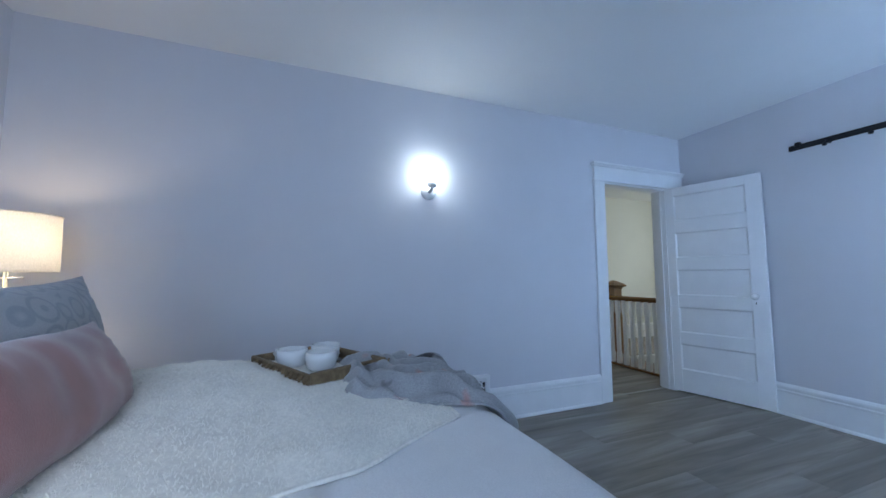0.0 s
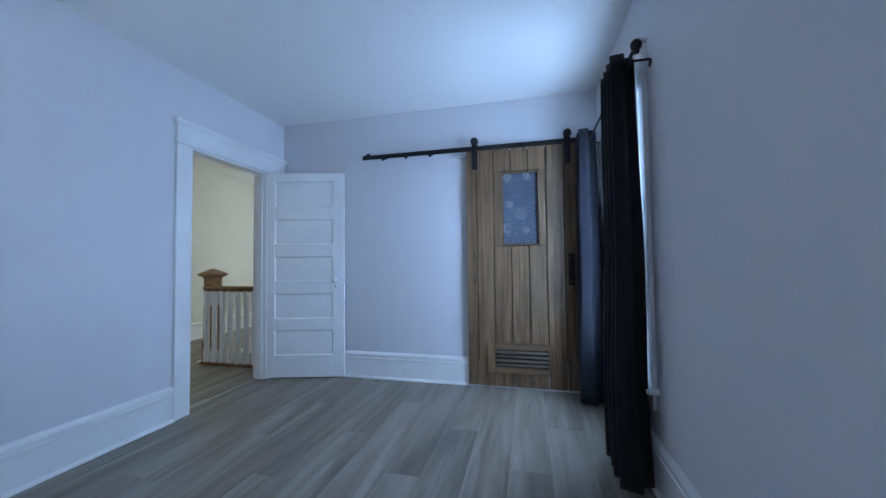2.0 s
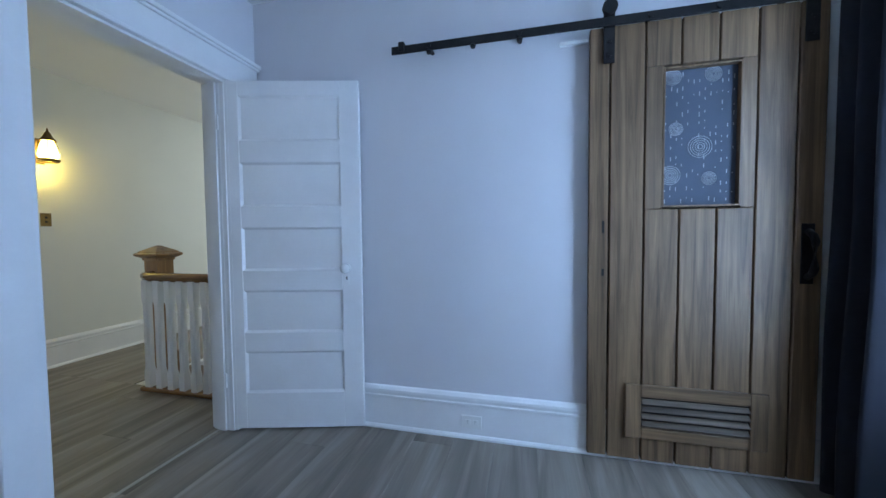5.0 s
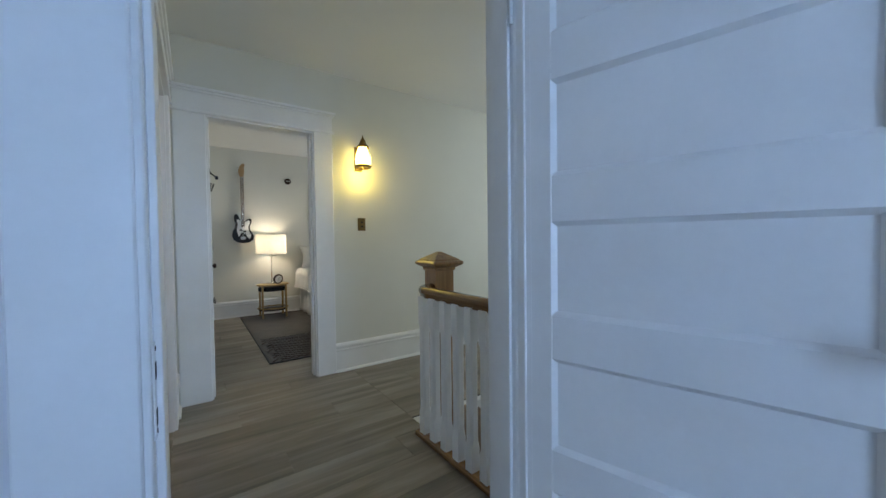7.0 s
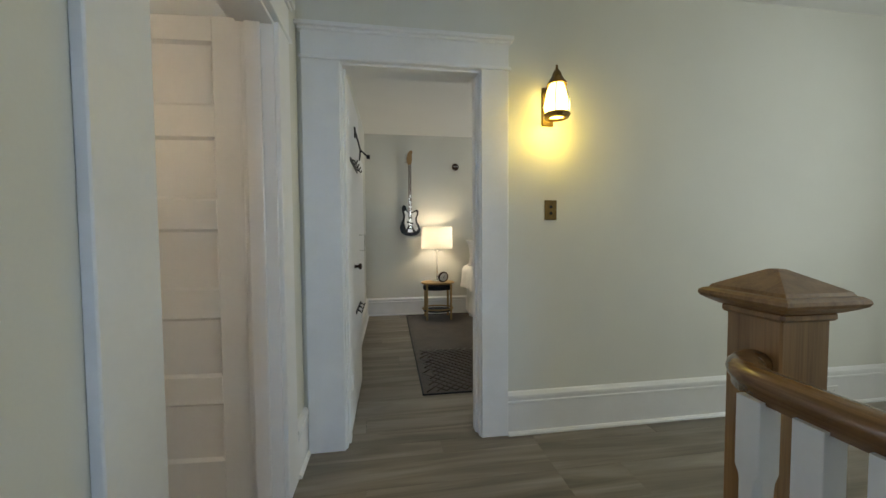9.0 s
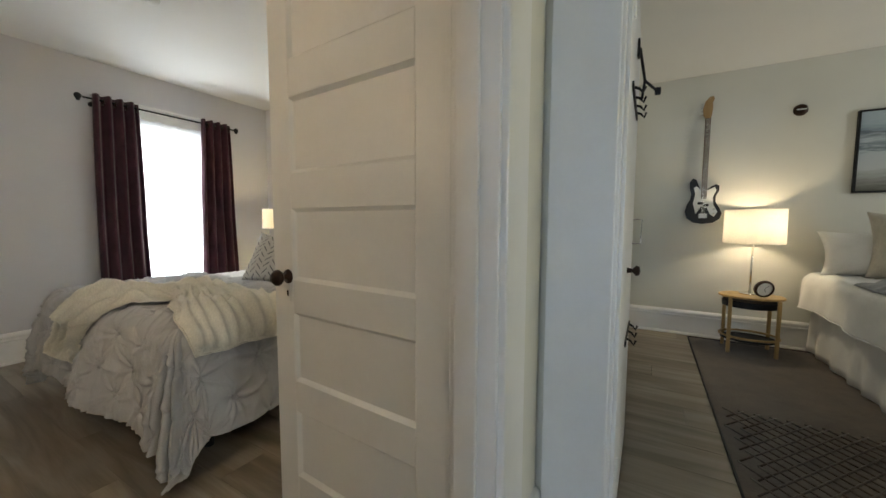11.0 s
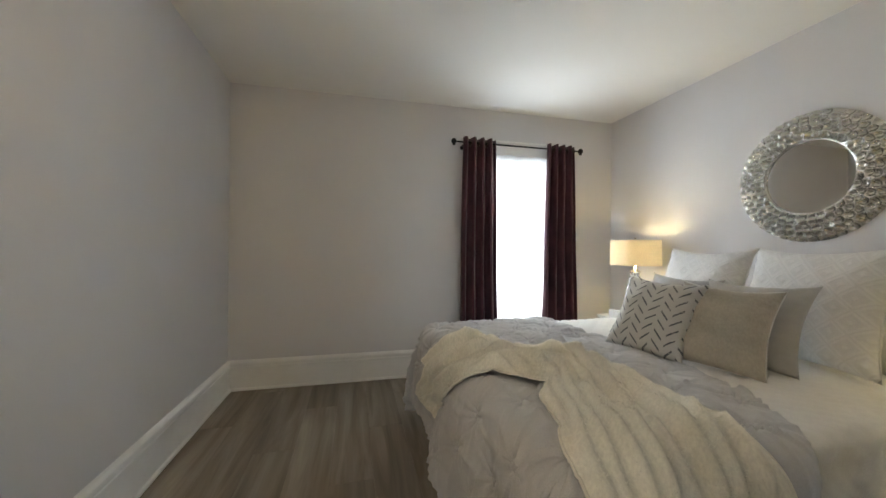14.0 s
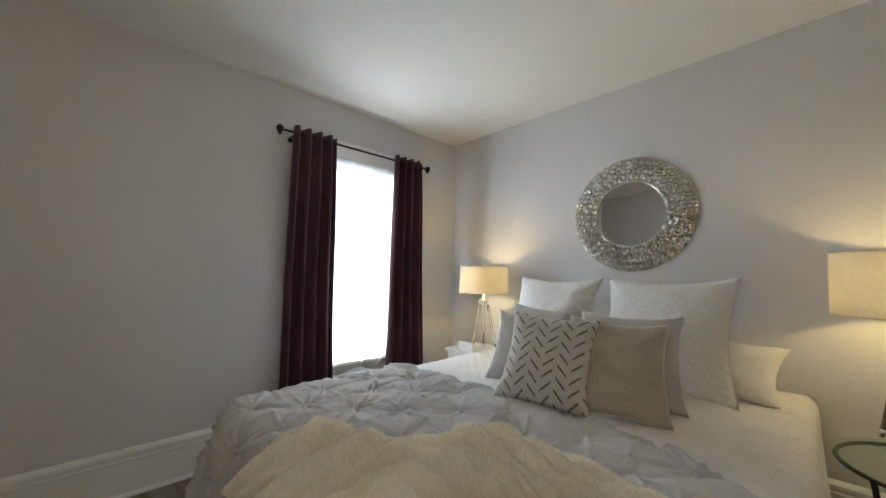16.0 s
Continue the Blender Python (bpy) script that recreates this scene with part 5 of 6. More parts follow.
mug(0.105, 1.68, 0.833, 140)
mug(0.20, 1.60, 0.833, 40)
mug(0.22, 1.73, 0.833, 90)
for ob in (
    pillow("cushion", 0.70, 0.27, 0.21, SALMON, (-0.305, 1.20, 0.795), 24, 90, "salmon pink velvet cushion", seed=21),
    pillow("cushion", 0.66, 0.37, 0.22, GREYPRINT, (-0.44, 1.36, 0.79), 8, 90, "grey cushion with a faint scroll print", seed=22),
    pillow("pillow", 0.62, 0.44, 0.18, WHITECLOTH, (-1.00, 1.34, 0.79), 14, 90, "plain white pillow at the bed's head", seed=23),
):
    tagged(ob, group="cushions on the white bed")


def drum_lamp(x, y, z, r, s0, s1, label, material):
    t = thing("table_lamp", (x, y, z), label, "lamp")
    part("foot", lathe([(0.0, z), (0.075, z), (0.075, z + 0.010), (0.060, z + 0.016), (0.0, z + 0.018)], (x, y, 0), 32), CHROME, t, smooth=True)
    part("stem", rod((x, y, z + 0.015), (x, y, s0 + 0.05), 0.009), CHROME, t, smooth=True)
    part("crossbar", rod((x - 0.06, y, s0 - 0.03), (x + 0.06, y, s0 - 0.03), 0.005), CHROME, t, smooth=True)
    part("shade", lathe([(r * 1.02, s0), (r, s1)], (x, y, 0), 48), material, t, "lit white drum shade", True)
    for zz in (s0, s1):
        part("shade_rim", tube([(x + r * 1.01 * math.cos(2 * math.pi * k / 48), y + r * 1.01 * math.sin(2 * math.pi * k / 48), zz) for k in range(48)], 0.003, 6, closed=True), material, t)
    bm = bmesh.new()
    for k in range(3):
        a = 2 * math.pi * k / 3
        rod((x, y, s0 + 0.04), (x + r * math.cos(a), y + r * math.sin(a), s0 + 0.012), 0.002, seg=6, bm=bm)
    part("spider", bm, CHROME, t)


drum_lamp(-1.12, 2.50, 0.68, 0.165, 1.18, 1.44, "lit lamp with white drum shade on the nightstand", LAMPWHITE)


def flat_rug(name, x0, x1, y0, y1, thick, material, label, edge=None):
    r = thing(name, ((x0 + x1) / 2, (y0 + y1) / 2, 0), label, "rug")

    def place(u, v):
        x, y = x0 + (x1 - x0) * u, y0 + (y1 - y0) * v
        return (x, y, 0.001 + thick * (0.85 + 0.3 * lump(x, y, 30, 1)) * min(1, min(u, 1 - u, v, 1 - v) * 60 + 0.3))
    bm = sheet(90, 70, place)
    bmesh.ops.recalc_face_normals(bm, faces=bm.faces)
    part("field", bm, material, r, smooth=True)
    for p in ((x0 - 0.006, x1 + 0.006, y0 - 0.006, y0 + 0.006), (x0 - 0.006, x1 + 0.006, y1 - 0.006, y1 + 0.006), (x0 - 0.006, x0 + 0.006, y0 + 0.006, y1 - 0.006), (x1 - 0.006, x1 + 0.006, y0 + 0.006, y1 - 0.006)):
        part("binding", box(*p, 0.001, thick + 0.002, 0.002), edge or material, r)
    return r


flat_rug("area_rug", -0.45, 1.63, 0.35, 2.46, 0.008, RUGGREY, "grey rug with a pale scroll pattern under the bed", PALEPRINT)


HERE = REST


# ---------- landing ----------
def newel():
    x, y, h = 4.245, 4.09, 0.068
    n = thing("newel_post", (x, y, 0), "square varnished pine newel post with a pyramid cap", "newel post")
    part("post", box(x - h, x + h, y - h, y + h, -0.02, 0.985, 0.004), NEWELWOOD, n)
    part("plinth", box(x - h - 0.012, x + h + 0.012, y - h - 0.012, y + h + 0.012, -0.02, 0.22, 0.005), NEWELWOOD, n)
    part("neck", box(x - h - 0.010, x + h + 0.010, y - h - 0.010, y + h + 0.010, 0.972, 0.994, 0.006), NEWELWOOD, n)
    bm = bmesh.new()
    rings = []
    for r, z in ((0.080, 0.992), (0.098, 1.002), (0.110, 1.010), (0.114, 1.018), (0.112, 1.026), (0.104, 1.032), (0.096, 1.034), (0.092, 1.042), (0.082, 1.048), (0.012, 1.089), (0.0, 1.090)):
        rings.append([bm.verts.new((x + sx * max(r, 0.002), y + sy * max(r, 0.002), z)) for sx, sy in ((-1, -1), (1, -1), (1, 1), (-1, 1))])
    for a, b in zip(rings, rings[1:]):
        for k in range(4):
            bm.faces.new((a[k], a[(k + 1) % 4], b[(k + 1) % 4], b[k]))
    bm.faces.new(rings[0][::-1])
    bm.faces.new(rings[-1])
    part("cap", bm, NEWELWOOD, n, "pyramid cap with moulded edge")


newel()


def baluster_mesh():
    """A square post whose corners are cut back between curved stops."""
    bm = bmesh.new()
    rings = []
    half = 0.0255
    for z, cut in ((0.028, 0.001), (0.150, 0.001), (0.156, 0.004), (0.168, 0.010), (0.190, 0.0125), (0.640, 0.0125), (0.662, 0.010), (0.674, 0.004), (0.680, 0.001), (0.834, 0.001)):
        a, c = half, half - cut
        rings.append([bm.verts.new((u, v, z)) for u, v in ((-c, -a), (c, -a), (a, -c), (a, c), (c, a), (-c, a), (-a, c), (-a, -c))])
    for a, b in zip(rings, rings[1:]):
        for k in range(8):
            bm.faces.new((a[k], a[(k + 1) % 8], b[(k + 1) % 8], b[k]))
    bm.faces.new(rings[0][::-1])
    bm.faces.new(rings[-1])
    return bm


def banister():
    b = thing("banister", (4.05, 3.6, 0), "landing banister with white balusters and varnished oak handrail", "banister")
    run = [Vector((4.062, 3.0205 + 0.90 * k / 18, 0.858)) for k in range(19)]
    bend = [Vector((4.062 + 0.115 * (1 - math.cos(a)), 3.925 + 0.150 * math.sin(a), 0.858)) for a in [math.pi / 2 * k / 10 for k in range(1, 11)]]
    path = run + bend + [Vector((4.182, 4.078, 0.858))]
    shape = [(-0.026, -0.030), (0.026, -0.030), (0.027, -0.014), (0.034, -0.006), (0.037, 0.006), (0.034, 0.018), (0.024, 0.028), (0.012, 0.032), (0.0, 0.033), (-0.012, 0.032), (-0.024, 0.028), (-0.034, 0.018), (-0.037, 0.006), (-0.034, -0.006), (-0.027, -0.014)]
    bm = bmesh.new()
    rings = []
    for i, p in enumerate(path):
        d = (path[min(i + 1, len(path) - 1)] - path[max(i - 1, 0)]).normalized()
        side = Vector((d.y, -d.x, 0))
        rings.append([bm.verts.new(p + side * s + Vector((0, 0, z))) for s, z in shape])
    for a, c in zip(rings, rings[1:]):
        for k in range(len(shape)):
            bm.faces.new((a[k], a[(k + 1) % len(shape)], c[(k + 1) % len(shape)], c[k]))
    bm.faces.new(rings[0][::-1])
    bm.faces.new(rings[-1])
    part("handrail", bm, RAILWOOD, b, "varnished oak handrail, curved at its end", True)
    part("shoe_rail", box(4.008, 4.098, 3.0205, 4.02, 0.0005, 0.028, 0.004), RAILWOOD, b)
    first = part("baluster", baluster_mesh(), TRIM, b, "square white baluster with chamfered corners", local=True)
    first.location = (0, 3.965 - 3.6, 0)
    for k in range(1, 9):
        o = new("baluster", first.data)
        o.parent, o.location = b, (0, 3.965 - 0.108 * k - 3.6, 0)
        tagged(o, "square white baluster with chamfered corners")


banister()


def stairs():
    s = thing("staircase", (5.2, 3.7, -1.3), "stairs going down with brown treads and white risers", "stairs", kind="structure")
    for k in range(8):
        x, z = 4.55 + 0.25 * k, -0.19 * (k + 1)
        if x > 6.2:
            break
        part("tread", box(x - 0.02, x + 0.26, 3.03, 4.15, z - 0.03, z, 0.006), TREADWOOD, s)
        part("riser", box(x - 0.018, x, 3.03, 4.15, z, z + 0.162), TRIM, s)
    part("landing_edge", box(4.15, 4.55, 3.03, 4.15, -0.03, 0.0, 0.004), TREADWOOD, s)
    part("stringer", prism([(3.022, -0.30), (3.045, -0.30), (3.045, 0.26), (3.022, 0.26)], 4.16, 4.55), TRIM, s)


stairs()
lone("floor_below", box(4.22, 7.35, 2.95, 5.46, -2.72, -2.6), OAK, "floor of the storey below", "floor", "structure")


def lantern():
    x, y = 4.20, 5.32
    s = thing("wall_lantern", (x, y, 1.95), "lit brass wall lantern with amber glass", "wall lamp")
    part("back_plate", box(x - 0.035, x + 0.035, y - 0.012, y, 1.80, 2.02, 0.004), BRASS, s)
    part("arm", tube([(x, y - 0.01, 2.0), (x, y - 0.06, 2.03), (x, y - 0.12, 2.035)], 0.007), BRASS, s, smooth=True)
    part("crown", lathe([(0.0, 2.102), (0.006, 2.095), (0.008, 2.075), (0.022, 2.055), (0.030, 2.03), (0.052, 2.000), (0.058, 1.990)], (x, y - 0.12, 0), 8), BRASS, s)
    part("glass_shade", lathe([(0.040, 1.992), (0.056, 1.945), (0.070, 1.885), (0.066, 1.845), (0.050, 1.825)], (x, y - 0.12, 0), 12), HALLGLOBE, s, "lit amber glass shade", True)
    part("lower_ring", lathe([(0.050, 1.826), (0.070, 1.836), (0.074, 1.828), (0.066, 1.812), (0.050, 1.806)], (x, y - 0.12, 0), 12), BRASS, s)
    for k in range(6):
        a = 2 * math.pi * k / 6
        part("rib", tube([(x + 0.044 * math.cos(a), y - 0.12 + 0.044 * math.sin(a), 1.990), (x + 0.061 * math.cos(a), y - 0.12 + 0.061 * math.sin(a), 1.945), (x + 0.074 * math.cos(a), y - 0.12 + 0.074 * math.sin(a), 1.885), (x + 0.071 * math.cos(a), y - 0.12 + 0.071 * math.sin(a), 1.835)], 0.003, 5), BRASS, s)


lantern()


def switch_plate(x, y, z):
    s = thing("light_switch", (x, y, z), "brown wall switch plate with two push buttons", "switch")
    part("plate", box(x - 0.037, x + 0.037, y - 0.006, y, z - 0.058, z + 0.058, 0.002), BRASS, s)
    for dz in (-0.018, 0.018):
        part("button", rod((x, y - 0.010, z + dz), (x, y - 0.005, z + dz), 0.009), BLACKNESS, s)


switch_plate(4.224, 5.32, 1.318)


# ---------- third room ----------
HERE = Vector((0.03, 0, 0))


def bass_guitar():
    x, y, z = 3.56, 8.565, 1.155
    g = thing("bass_guitar", (x, y, z), "black bass guitar with white pickguard hung on the wall", "guitar")
    left = [(0.00, 0.0), (-0.075, 0.012), (-0.130, 0.055), (-0.150, 0.120), (-0.135, 0.190), (-0.108, 0.245), (-0.100, 0.300), (-0.115, 0.360), (-0.118, 0.420), (-0.095, 0.455), (-0.065, 0.440), (-0.045, 0.385), (-0.028, 0.345)]
    right = [(0.028, 0.345), (0.060, 0.372), (0.095, 0.390), (0.122, 0.372), (0.122, 0.325), (0.098, 0.270), (0.098, 0.215), (0.130, 0.160), (0.152, 0.105), (0.138, 0.050), (0.085, 0.012)]
    outline = left + right

    def slab(pts, y0, y1, bevel):
        bm = bmesh.new()
        f = bm.faces.new([bm.verts.new((x + a, y0, z + c)) for a, c in pts])
        ext = bmesh.ops.extrude_face_region(bm, geom=[f])
        bmesh.ops.translate(bm, verts=[v for v in ext["geom"] if isinstance(v, bmesh.types.BMVert)], vec=(0, y1 - y0, 0))
        bmesh.ops.bevel(bm, geom=[e for e in bm.edges if abs(e.verts[0].co.y - e.verts[1].co.y) < 1e-6], offset=bevel, segments=2, affect="EDGES")
        return bm
    part("body", slab(outline, y + 0.020, y - 0.022, 0.006), plain("black_lacquer", (0.008, 0.008, 0.009), 0.45, vary=0.1), g, "glossy black body")
    guard = [(-0.06, 0.10), (-0.085, 0.20), (-0.070, 0.30), (-0.085, 0.36), (-0.060, 0.375), (-0.02, 0.33), (0.03, 0.335), (0.085, 0.362), (0.100, 0.33), (0.072, 0.26), (0.080, 0.19), (0.115, 0.12), (0.090, 0.07), (0.055, 0.10), (0.03, 0.16), (-0.02, 0.17)]
    part("pickguard", slab(guard, y - 0.0225, y - 0.0255, 0.0005), PLASTIC, g, "white pickguard")
    part("neck", box(x - 0.022, x + 0.022, y - 0.030, y - 0.008, z + 0.27, z + 1.03, 0.003), wood("maple", (0.38, 0.22, 0.09), (0.55, 0.36, 0.17)), g)
    part("fretboard", box(x - 0.022, x + 0.022, y - 0.0345, y - 0.0302, z + 0.25, z + 1.03, 0.001), wood("rosewood", (0.05, 0.025, 0.015), (0.13, 0.07, 0.04)), g, "dark rosewood fretboard")
    for k in range(16):
        part("fret", box(x - 0.021, x + 0.021, y - 0.0356, y - 0.0345, z + 1.02 - 0.9 * (1 - 2 ** (-k / 12)) - 0.001, z + 1.02 - 0.9 * (1 - 2 ** (-k / 12)) + 0.001), CHROME, g)
    head = [(-0.022, 1.03), (-0.040, 1.06), (-0.046, 1.12), (-0.030, 1.19), (0.005, 1.235), (0.035, 1.238), (0.045, 1.21), (0.030, 1.18), (0.036, 1.12), (0.022, 1.03)]
    part("headstock", slab(head, y - 0.012, y - 0.027, 0.002), wood("maple_head", (0.42, 0.24, 0.10), (0.58, 0.38, 0.18)), g)
    for k in range(4):
        part("tuner", rod((x - 0.040, y - 0.020, z + 1.07 + 0.034 * k), (x - 0.062, y - 0.020, z + 1.07 + 0.034 * k), 0.006), CHROME, g)
    for k in range(4):
        a = x - 0.013 + 0.0087 * k
        part("string", rod((a, y - 0.040, z + 0.10), (a, y - 0.037, z + 1.03), 0.0012, seg=5), CHROME, g)
    for a, c in ((-0.026, 0.205), (0.020, 0.185)):
        part("pickup", box(x + a - 0.022, x + a + 0.022, y - 0.033, y - 0.025, z + c - 0.012, z + c + 0.012, 0.002), BLACKNESS, g)
    part("bridge", box(x - 0.035, x + 0.035, y - 0.034, y - 0.022, z + 0.055, z + 0.105, 0.003), CHROME, g)
    for c in (0.10, 0.145):
        part("control_knob", rod((x + 0.085, y - 0.040, z + c), (x + 0.085, y - 0.025, z + c), 0.010), CHROME, g)
    part("wall_hook", box(x - 0.015, x + 0.015, y - 0.005, y + 0.035, z + 1.02, z + 1.08, 0.003), IRON, g)


bass_guitar()


def seascape():
    x0, x1, z0, z1, y = 4.60, 5.62, 1.425, 2.115, 8.60
    p = thing("framed_painting", ((x0 + x1) / 2, y, z0), "framed seascape in grey and blue on the wall", "painting")
    for a in ((x0, x0 + 0.015, z0, z1), (x1 - 0.015, x1, z0, z1), (x0 + 0.015, x1 - 0.015, z0, z0 + 0.015), (x0 + 0.015, x1 - 0.015, z1 - 0.015, z1)):
        part("frame", box(a[0], a[1], y - 0.035, y, a[2], a[3], 0.002), IRON, p)
    m, n, l, b = shader("sea_paint", 0.6)
    sep = n.new("ShaderNodeSeparateXYZ")
    l.new(n.new("ShaderNodeTexCoord").outputs["Generated"], sep.inputs[0])
    wob = noise_of(n, l, coords(n, l, (5, 1, 30), "Position"), 4, 0.6, 1.0)
    add = n.new("ShaderNodeMath")
    add.operation = "MULTIPLY_ADD"
    add.inputs[1].default_value = 0.22
    l.new(wob, add.inputs[0])
    l.new(sep.outputs["Z"], add.inputs[2])
    c = ramp(n, l, add.outputs[0], [(0.10, (0.10, 0.10, 0.08)), (0.26, (0.30, 0.30, 0.28)), (0.40, (0.52, 0.55, 0.56)), (0.60, (0.46, 0.52, 0.55)), (0.66, (0.13, 0.17, 0.20)), (0.74, (0.45, 0.52, 0.56)), (0.83, (0.10, 0.13, 0.16)), (0.90, (0.28, 0.36, 0.42)), (1.0, (0.36, 0.44, 0.50))])
    l.new(c, b.inputs["Base Color"])
    bump(n, l, b, wob, 0.3, 0.003)
    part("canvas", box(x0 + 0.015, x1 - 0.015, y - 0.025, y - 0.005, z0 + 0.015, z1 - 0.015), m, p, "painted sea with waves and grassy shore")


seascape()


def wall_disc():
    d = thing("thermostat_disc", (4.24, 8.60, 2.18), "small round dark fixture on the wall", "fixture")
    part("disc", lathe([(0.0, 0.028), (0.030, 0.026), (0.046, 0.018), (0.052, 0.0)], (4.24, 8.60, 2.18), 24, axis="y"), BRONZE, d, smooth=True)
    part("bar", box(4.205, 4.275, 8.568, 8.574, 2.174, 2.186, 0.001), CHROME, d)


wall_disc()


def oval_table():
    x, y = 3.92, 8.27
    t = thing("side_table", (x, y, 0), "small oval pale wood side table with black shelves", "table")

    def oval(a, b, z0, z1):
        bm = lathe([(0.0, z0), (0.97, z0), (1.0, z0 + 0.005), (1.0, z1 - 0.005), (0.97, z1), (0.0, z1)], seg=44)
        bm.transform(Matrix.Translation((x, y, 0)) @ Matrix.Diagonal((a, b, 1, 1)))
        return bm
    part("tabletop", oval(0.235, 0.19, 0.500, 0.520), BAMBOO, t, smooth=False)
    part("shelf", oval(0.205, 0.165, 0.415, 0.470), IRON, t, "black drawer ring")
    part("shelf", oval(0.205, 0.165, 0.115, 0.130), IRON, t, "black lower shelf")
    part("shelf_rim", tube([(x + 0.212 * math.cos(2 * math.pi * k / 44), y + 0.172 * math.sin(2 * math.pi * k / 44), 0.15) for k in range(44)], 0.010, 8, closed=True), BAMBOO, t, smooth=True)
    for sx in (-1, 1):
        for sy in (-1, 1):
            part("leg", box(x + sx * 0.165 - 0.013, x + sx * 0.165 + 0.013, y + sy * 0.135 - 0.013, y + sy * 0.135 + 0.013, 0.0, 0.50, 0.004), BAMBOO, t)


oval_table()
drum_lamp(3.92, 8.33, 0.52, 0.215, 0.985, 1.285, "lit lamp with white drum shade on the side table", LAMPWHITE)


def desk_clock():
    c = thing("desk_clock", (3.985, 8.18, 0.52), "round dark desk clock leaning back", "clock")
    m = Matrix.Translation((3.985, 8.18, 0.595)) @ Matrix.Rotation(radians(20), 4, "Z") @ Matrix.Rotation(radians(12), 4, "X")
    for nm, prof, mat in (("case", [(0.058, -0.012), (0.072, -0.014), (0.076, 0.0), (0.072, 0.018), (0.0, 0.020)], BRONZE), ("face", [(0.0, -0.006), (0.060, -0.006), (0.062, -0.004)], PORCELAIN)):
        bm = lathe([(r, -h) for r, h in prof], (0, 0, 0), 32, axis="y")
        bm.transform(m)
        part(nm, bm, mat, c, smooth=nm == "case")
    for a, ln in ((40, 0.040), (160, 0.030)):
        bm = box(-0.002, 0.002, -0.0085, -0.0075, 0, ln)
        bm.transform(m @ Matrix.Rotation(radians(a), 4, "Y"))
        part("hand_pointer", bm, BLACKNESS, c)


desk_clock()
flat_rug("rug", 3.49, 5.9, 5.90, 8.50, 0.008, RUGBROWN, "dark brown woven rug with a lattice relief", IRON)


def rug_ribs():
    bm = bmesh.new()
    for s in (1, -1):
        for k in range(-30, 60):
            x0 = 3.52 + k * 0.075
            pts = []
            for j in range(9):
                yy = 5.93 + j * 0.12
                xx = x0 + s * j * 0.10
                if 3.51 < xx < 4.7:
                    pts.append((xx, yy, 0.0095))
            if len(pts) > 1:
                tube(pts, 0.006, 4, bm)
    r = lone("rug_lattice", bm, RUGBROWN, "raised lattice ribs of the brown rug", "rug", "stuff", smooth=True)


rug_ribs()
BED3 = (4.42, 5.95, 6.50, 8.55, 0.70)
bed_base("bed", BED3, "bed with white bedding and bed skirt beside the rug", 0.44)


def bed3_cloth():
    def skirt(u, v):
        s = u * 3.6
        w = 0.012 * math.sin(s * 26 + 2 * lump(s, 0, 2)) * (1.15 - v)
        if s < 2.05:
            return (4.405 - w - 0.015 * (1 - v), 8.55 - s, 0.02 + 0.46 * v)
        return (4.405 + (s - 2.05), 6.50 - 0.01 - w, 0.02 + 0.46 * v)
    lone("bed_skirt", thicken(sheet(260, 8, skirt), 0.003), WHITECLOTH, "white pleated bed skirt reaching the floor", "bed skirt", smooth=True)

    def place(u, v):
        x = 4.05 + u * 1.75
        y = 6.15 + v * 2.38
        p, over = drape(x, y, (BED3[0], 9, BED3[2], 9, BED3[4] + 0.03), 0.11, 0.10, 0.03, 7, 0.05, 2.2)
        p.z += 0.016 * lump(x, y, 3, 1.0) + 0.006 * lump(x, y, 9, 4.0)
        return p
    spread("duvet", place, 100, 120, 0.01, WHITECLOTH, "plump white duvet over the bed", "duvet")

    def knit(u, v):
        x = 4.36 + u * 0.9
        y = 7.18 + v * 0.55 + 0.1 * u
        p, over = drape(x, y, (BED3[0], 9, BED3[2], 9, BED3[4] + 0.05), 0.11, 0.10, 0.03, 7, 0.05, 2.2)
        e = min(1, min(u, 1 - u, v, 1 - v) * 8)
        p.z += e * (0.03 + 0.022 * math.sin(v * 26 + 3 * lump(u * 3, v, 2)))
        return p
    spread("throw_blanket", knit, 60, 60, 0.008, GREYTHROW, "grey knitted throw bunched on the white duvet", "throw")
    for ob in (
        pillow("pillow", 0.60, 0.40, 0.18, WHITECLOTH, (4.66, 8.30, 0.73), 22, 0, "plain white pillow at the bed head", seed=31),
        pillow("cushion", 0.56, 0.56, 0.17, TAUPE, (4.86, 8.16, 0.73), 18, -14, "large taupe cushion against the wall", seed=32),
        pillow("cushion", 0.46, 0.46, 0.15, GREYPRINT, (4.97, 7.98, 0.73), 18, -6, "pale grey ogee-print cushion", seed=33),
        pillow("cushion", 0.46, 0.46, 0.15, GREENVELVET, (5.19, 7.88, 0.73), 16, -4, "green velvet cushion among the pillows", seed=34),
    ):
        tagged(ob, group="pillows on the third bed")


bed3_cloth()
HERE = REST


def hook_rack(y0, y1, z, count):
    h = thing("hook_rack", (3.062, (y0 + y1) / 2, z), "black metal hook rack screwed on the white door", "hook rack")
    part("bar", box(3.057, 3.063, y0, y1, z - 0.012, z + 0.012, 0.001), IRON, h)
    for k in range(count):
        y = y0 + (y1 - y0) * (k + 0.5) / count
        part("hook", tube([(3.060, y, z + 0.008), (3.078, y, z), (3.090, y, z - 0.016), (3.097, y, z + 0.004)], 0.005, 6), IRON, h)


hook_rack(5.57, 6.03, 1.64, 4)
hook_rack(5.79, 6.17, 0.655, 3)


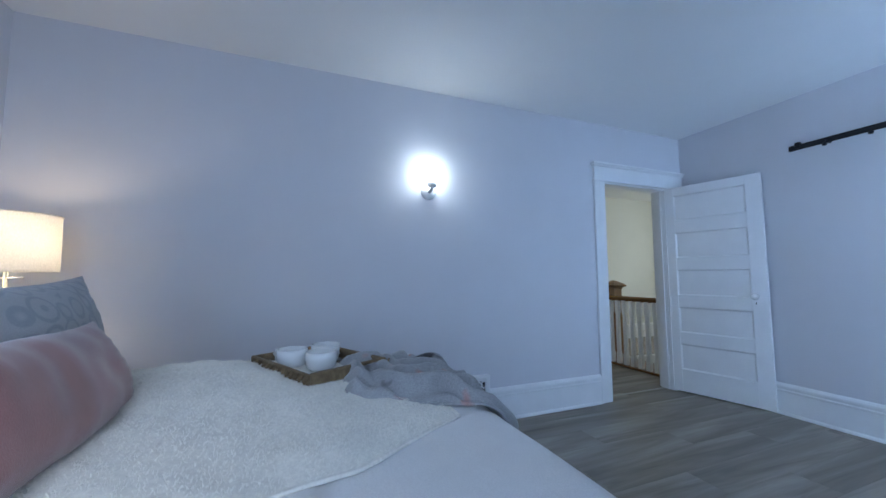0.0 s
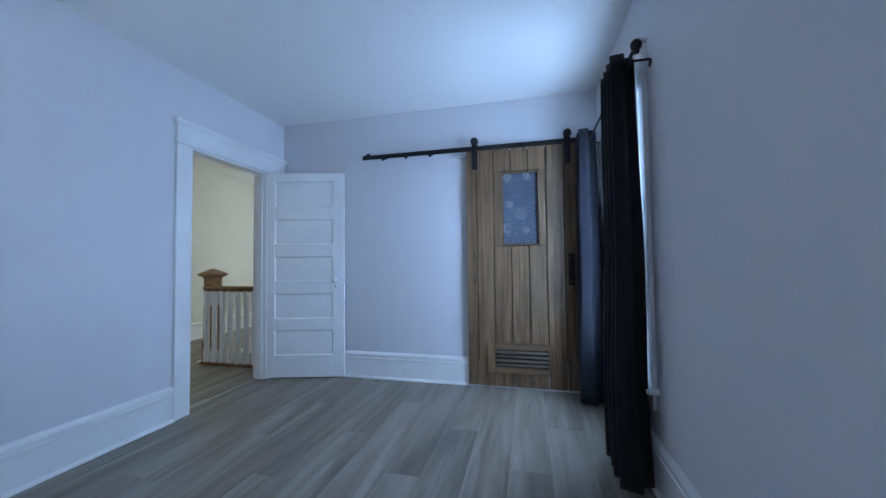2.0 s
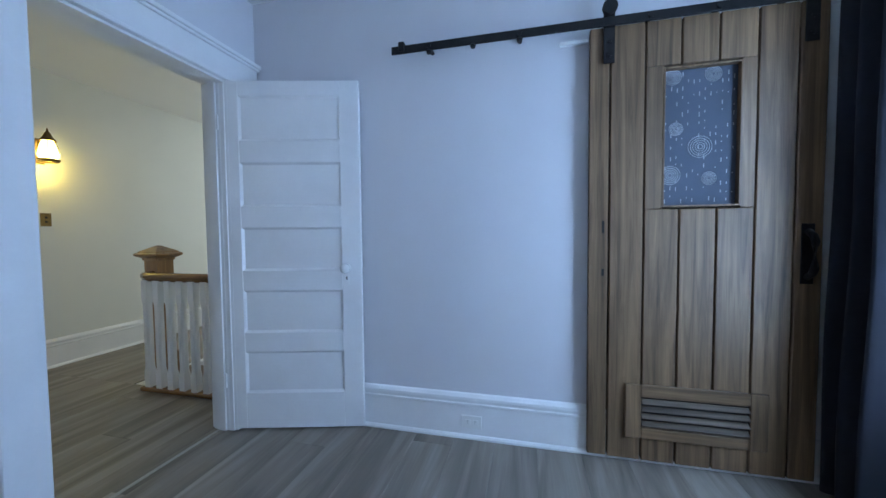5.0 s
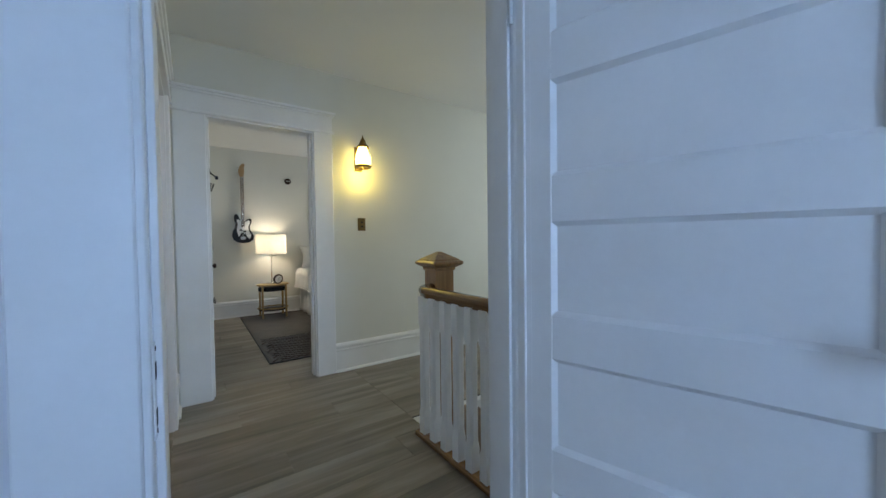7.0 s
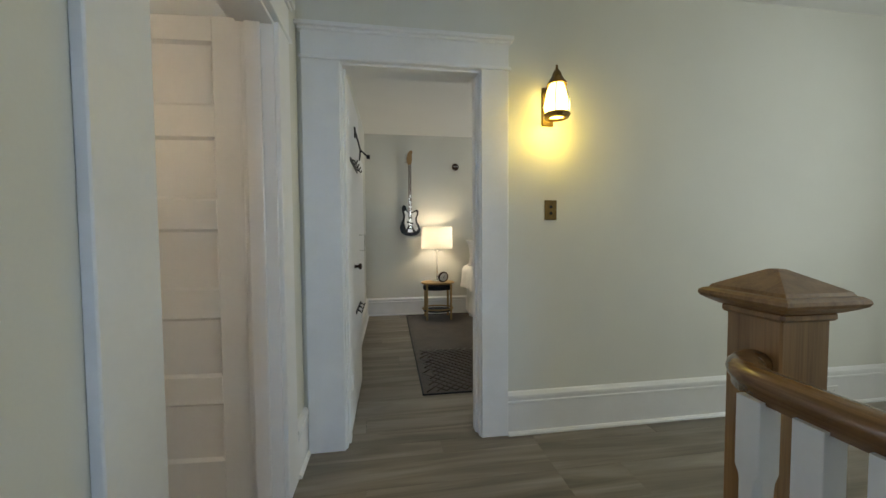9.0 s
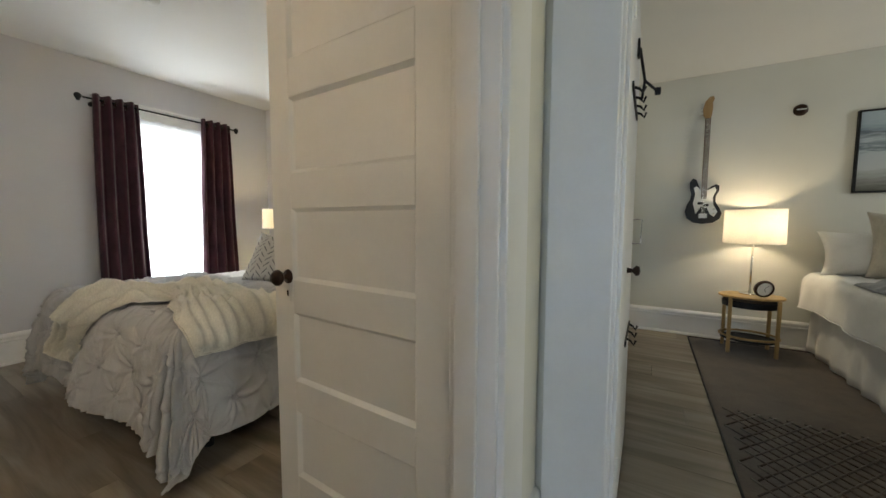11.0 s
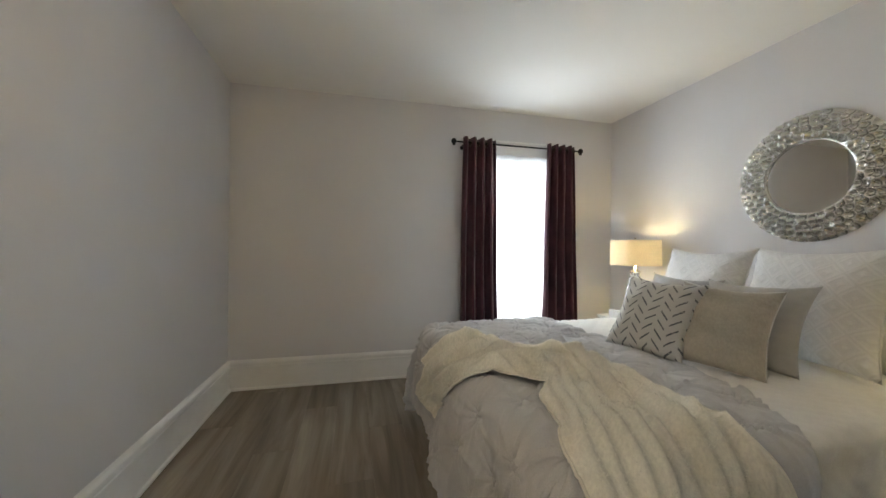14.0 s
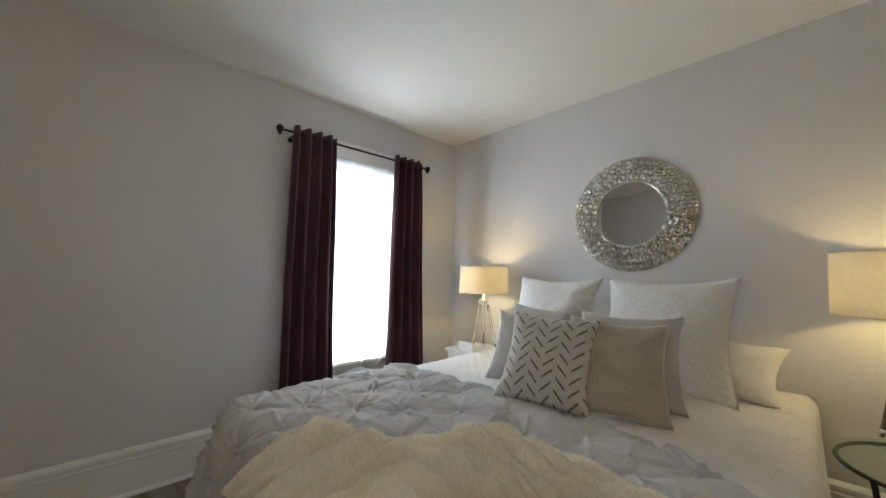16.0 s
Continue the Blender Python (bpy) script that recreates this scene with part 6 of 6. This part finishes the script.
def folding_arm():
    h = thing("folding_hook", (3.07, 5.93, 1.85), "black folding iron arm fixed on the white door", "hook")
    part("mount", box(3.057, 3.066, 5.865, 5.905, 1.85, 1.92, 0.002), IRON, h)
    for p, q in (((3.066, 5.885, 1.885), (3.085, 6.03, 1.80)), ((3.085, 6.03, 1.80), (3.135, 6.09, 1.765)), ((3.085, 6.03, 1.80), (3.075, 6.06, 1.73))):
        part("bar", rod(p, q, 0.006, seg=8), IRON, h)
    part("tip", box(3.125, 3.150, 6.08, 6.105, 1.75, 1.78, 0.003), IRON, h)


folding_arm()
part("pull_handle", tube([(3.055, 6.18, 1.06), (3.095, 6.18, 1.06), (3.095, 6.18, 1.18), (3.055, 6.18, 1.18)], 0.005, 8), CHROME, leaf3, "small U-shaped chrome pull")
part("knob", lathe([(0.0, 0.05), (0.018, 0.046), (0.022, 0.034), (0.008, 0.022), (0.012, 0.0)], (3.055, 5.77, 0.97), 16, axis="x"), BRONZE, leaf3, "small dark knob", True)
lone("trim", box(2.951, 2.972, 6.40, 7.9, 0.26, 2.06, 0.004), DOORPAINT, "plain white closet front", "trim", "structure")

# ---------- plank floors ----------
PLANK_MESH = {}


def plank_mesh(length, width):
    key = (round(length, 2), round(width, 3))
    if key not in PLANK_MESH:
        a, b, g = key[0] / 2 - 0.0003, key[1] / 2 - 0.0003, 0.0009
        verts = [(-a, -b, -0.008), (a, -b, -0.008), (a, b, -0.008), (-a, b, -0.008), (-a, -b, -g), (a, -b, -g), (a, b, -g), (-a, b, -g), (-a + g, -b + g, 0), (a - g, -b + g, 0), (a - g, b - g, 0), (-a + g, b - g, 0)]
        faces = [(8, 9, 10, 11)] + [(i, (i + 1) % 4, 4 + (i + 1) % 4, 4 + i) for i in range(4)] + [(4 + i, 4 + (i + 1) % 4, 8 + (i + 1) % 4, 8 + i) for i in range(4)]
        me = bpy.data.meshes.new("plank")
        me.from_pydata(verts, [], faces)
        me.materials.append(OAK)
        PLANK_MESH[key] = me
    return PLANK_MESH[key]


def plank_floor(name, areas, label, seed):
    base = bmesh.new()
    for x0, x1, y0, y1 in areas:
        box(x0, x1, y0, y1, -0.10, -0.005, bm=base)
    f = lone(name, base, DARK, label, "floor", "structure")
    rnd = random.Random(seed)
    wide, long = 0.226, 1.52
    for x0, x1, y0, y1 in areas:
        j = math.floor(y0 / wide)
        while j * wide < y1:
            a, b = max(y0, j * wide), min(y1, (j + 1) * wide)
            if b - a > 0.01:
                x = x0 - (0.37 * j % 1.0) * long
                while x < x1:
                    c, d = max(x, x0), min(x + long, x1)
                    if d - c > 0.02:
                        o = new("plank", plank_mesh(d - c, b - a))
                        o.parent, o.location = f, ((c + d) / 2, (a + b) / 2, 0)
                    x += long
            j += 1
    return f


FLOORLABEL = "grey-brown oak-look plank floor"
HERE = FIRST
plank_floor("floor_first_room", [(-1.40, 3.895, -0.28, 2.88), (2.80, 3.655, 2.88, 3.02)], FLOORLABEL, 1)
HERE = REST
plank_floor("floor_landing", [(2.82, 4.10, 3.02, 5.32), (4.10, 7.20, 4.22, 5.32), (2.68, 2.82, 4.10, 4.945), (3.03, 3.81, 5.32, 5.46)], FLOORLABEL, 2)
plank_floor("floor_second_room", [(-1.335, 2.68, 3.376, 7.172)], FLOORLABEL, 3)
plank_floor("floor_third_room", [(2.95, 7.20, 5.46, 8.60)], FLOORLABEL, 4)
HERE = FIRST
lone("trim", box(2.82, 3.635, 2.965, 2.985, 0.0005, 0.004, 0.001), plain("threshold_strip", (0.42, 0.40, 0.37), 0.4), "thin pale threshold strip in the doorway", "trim", "structure")
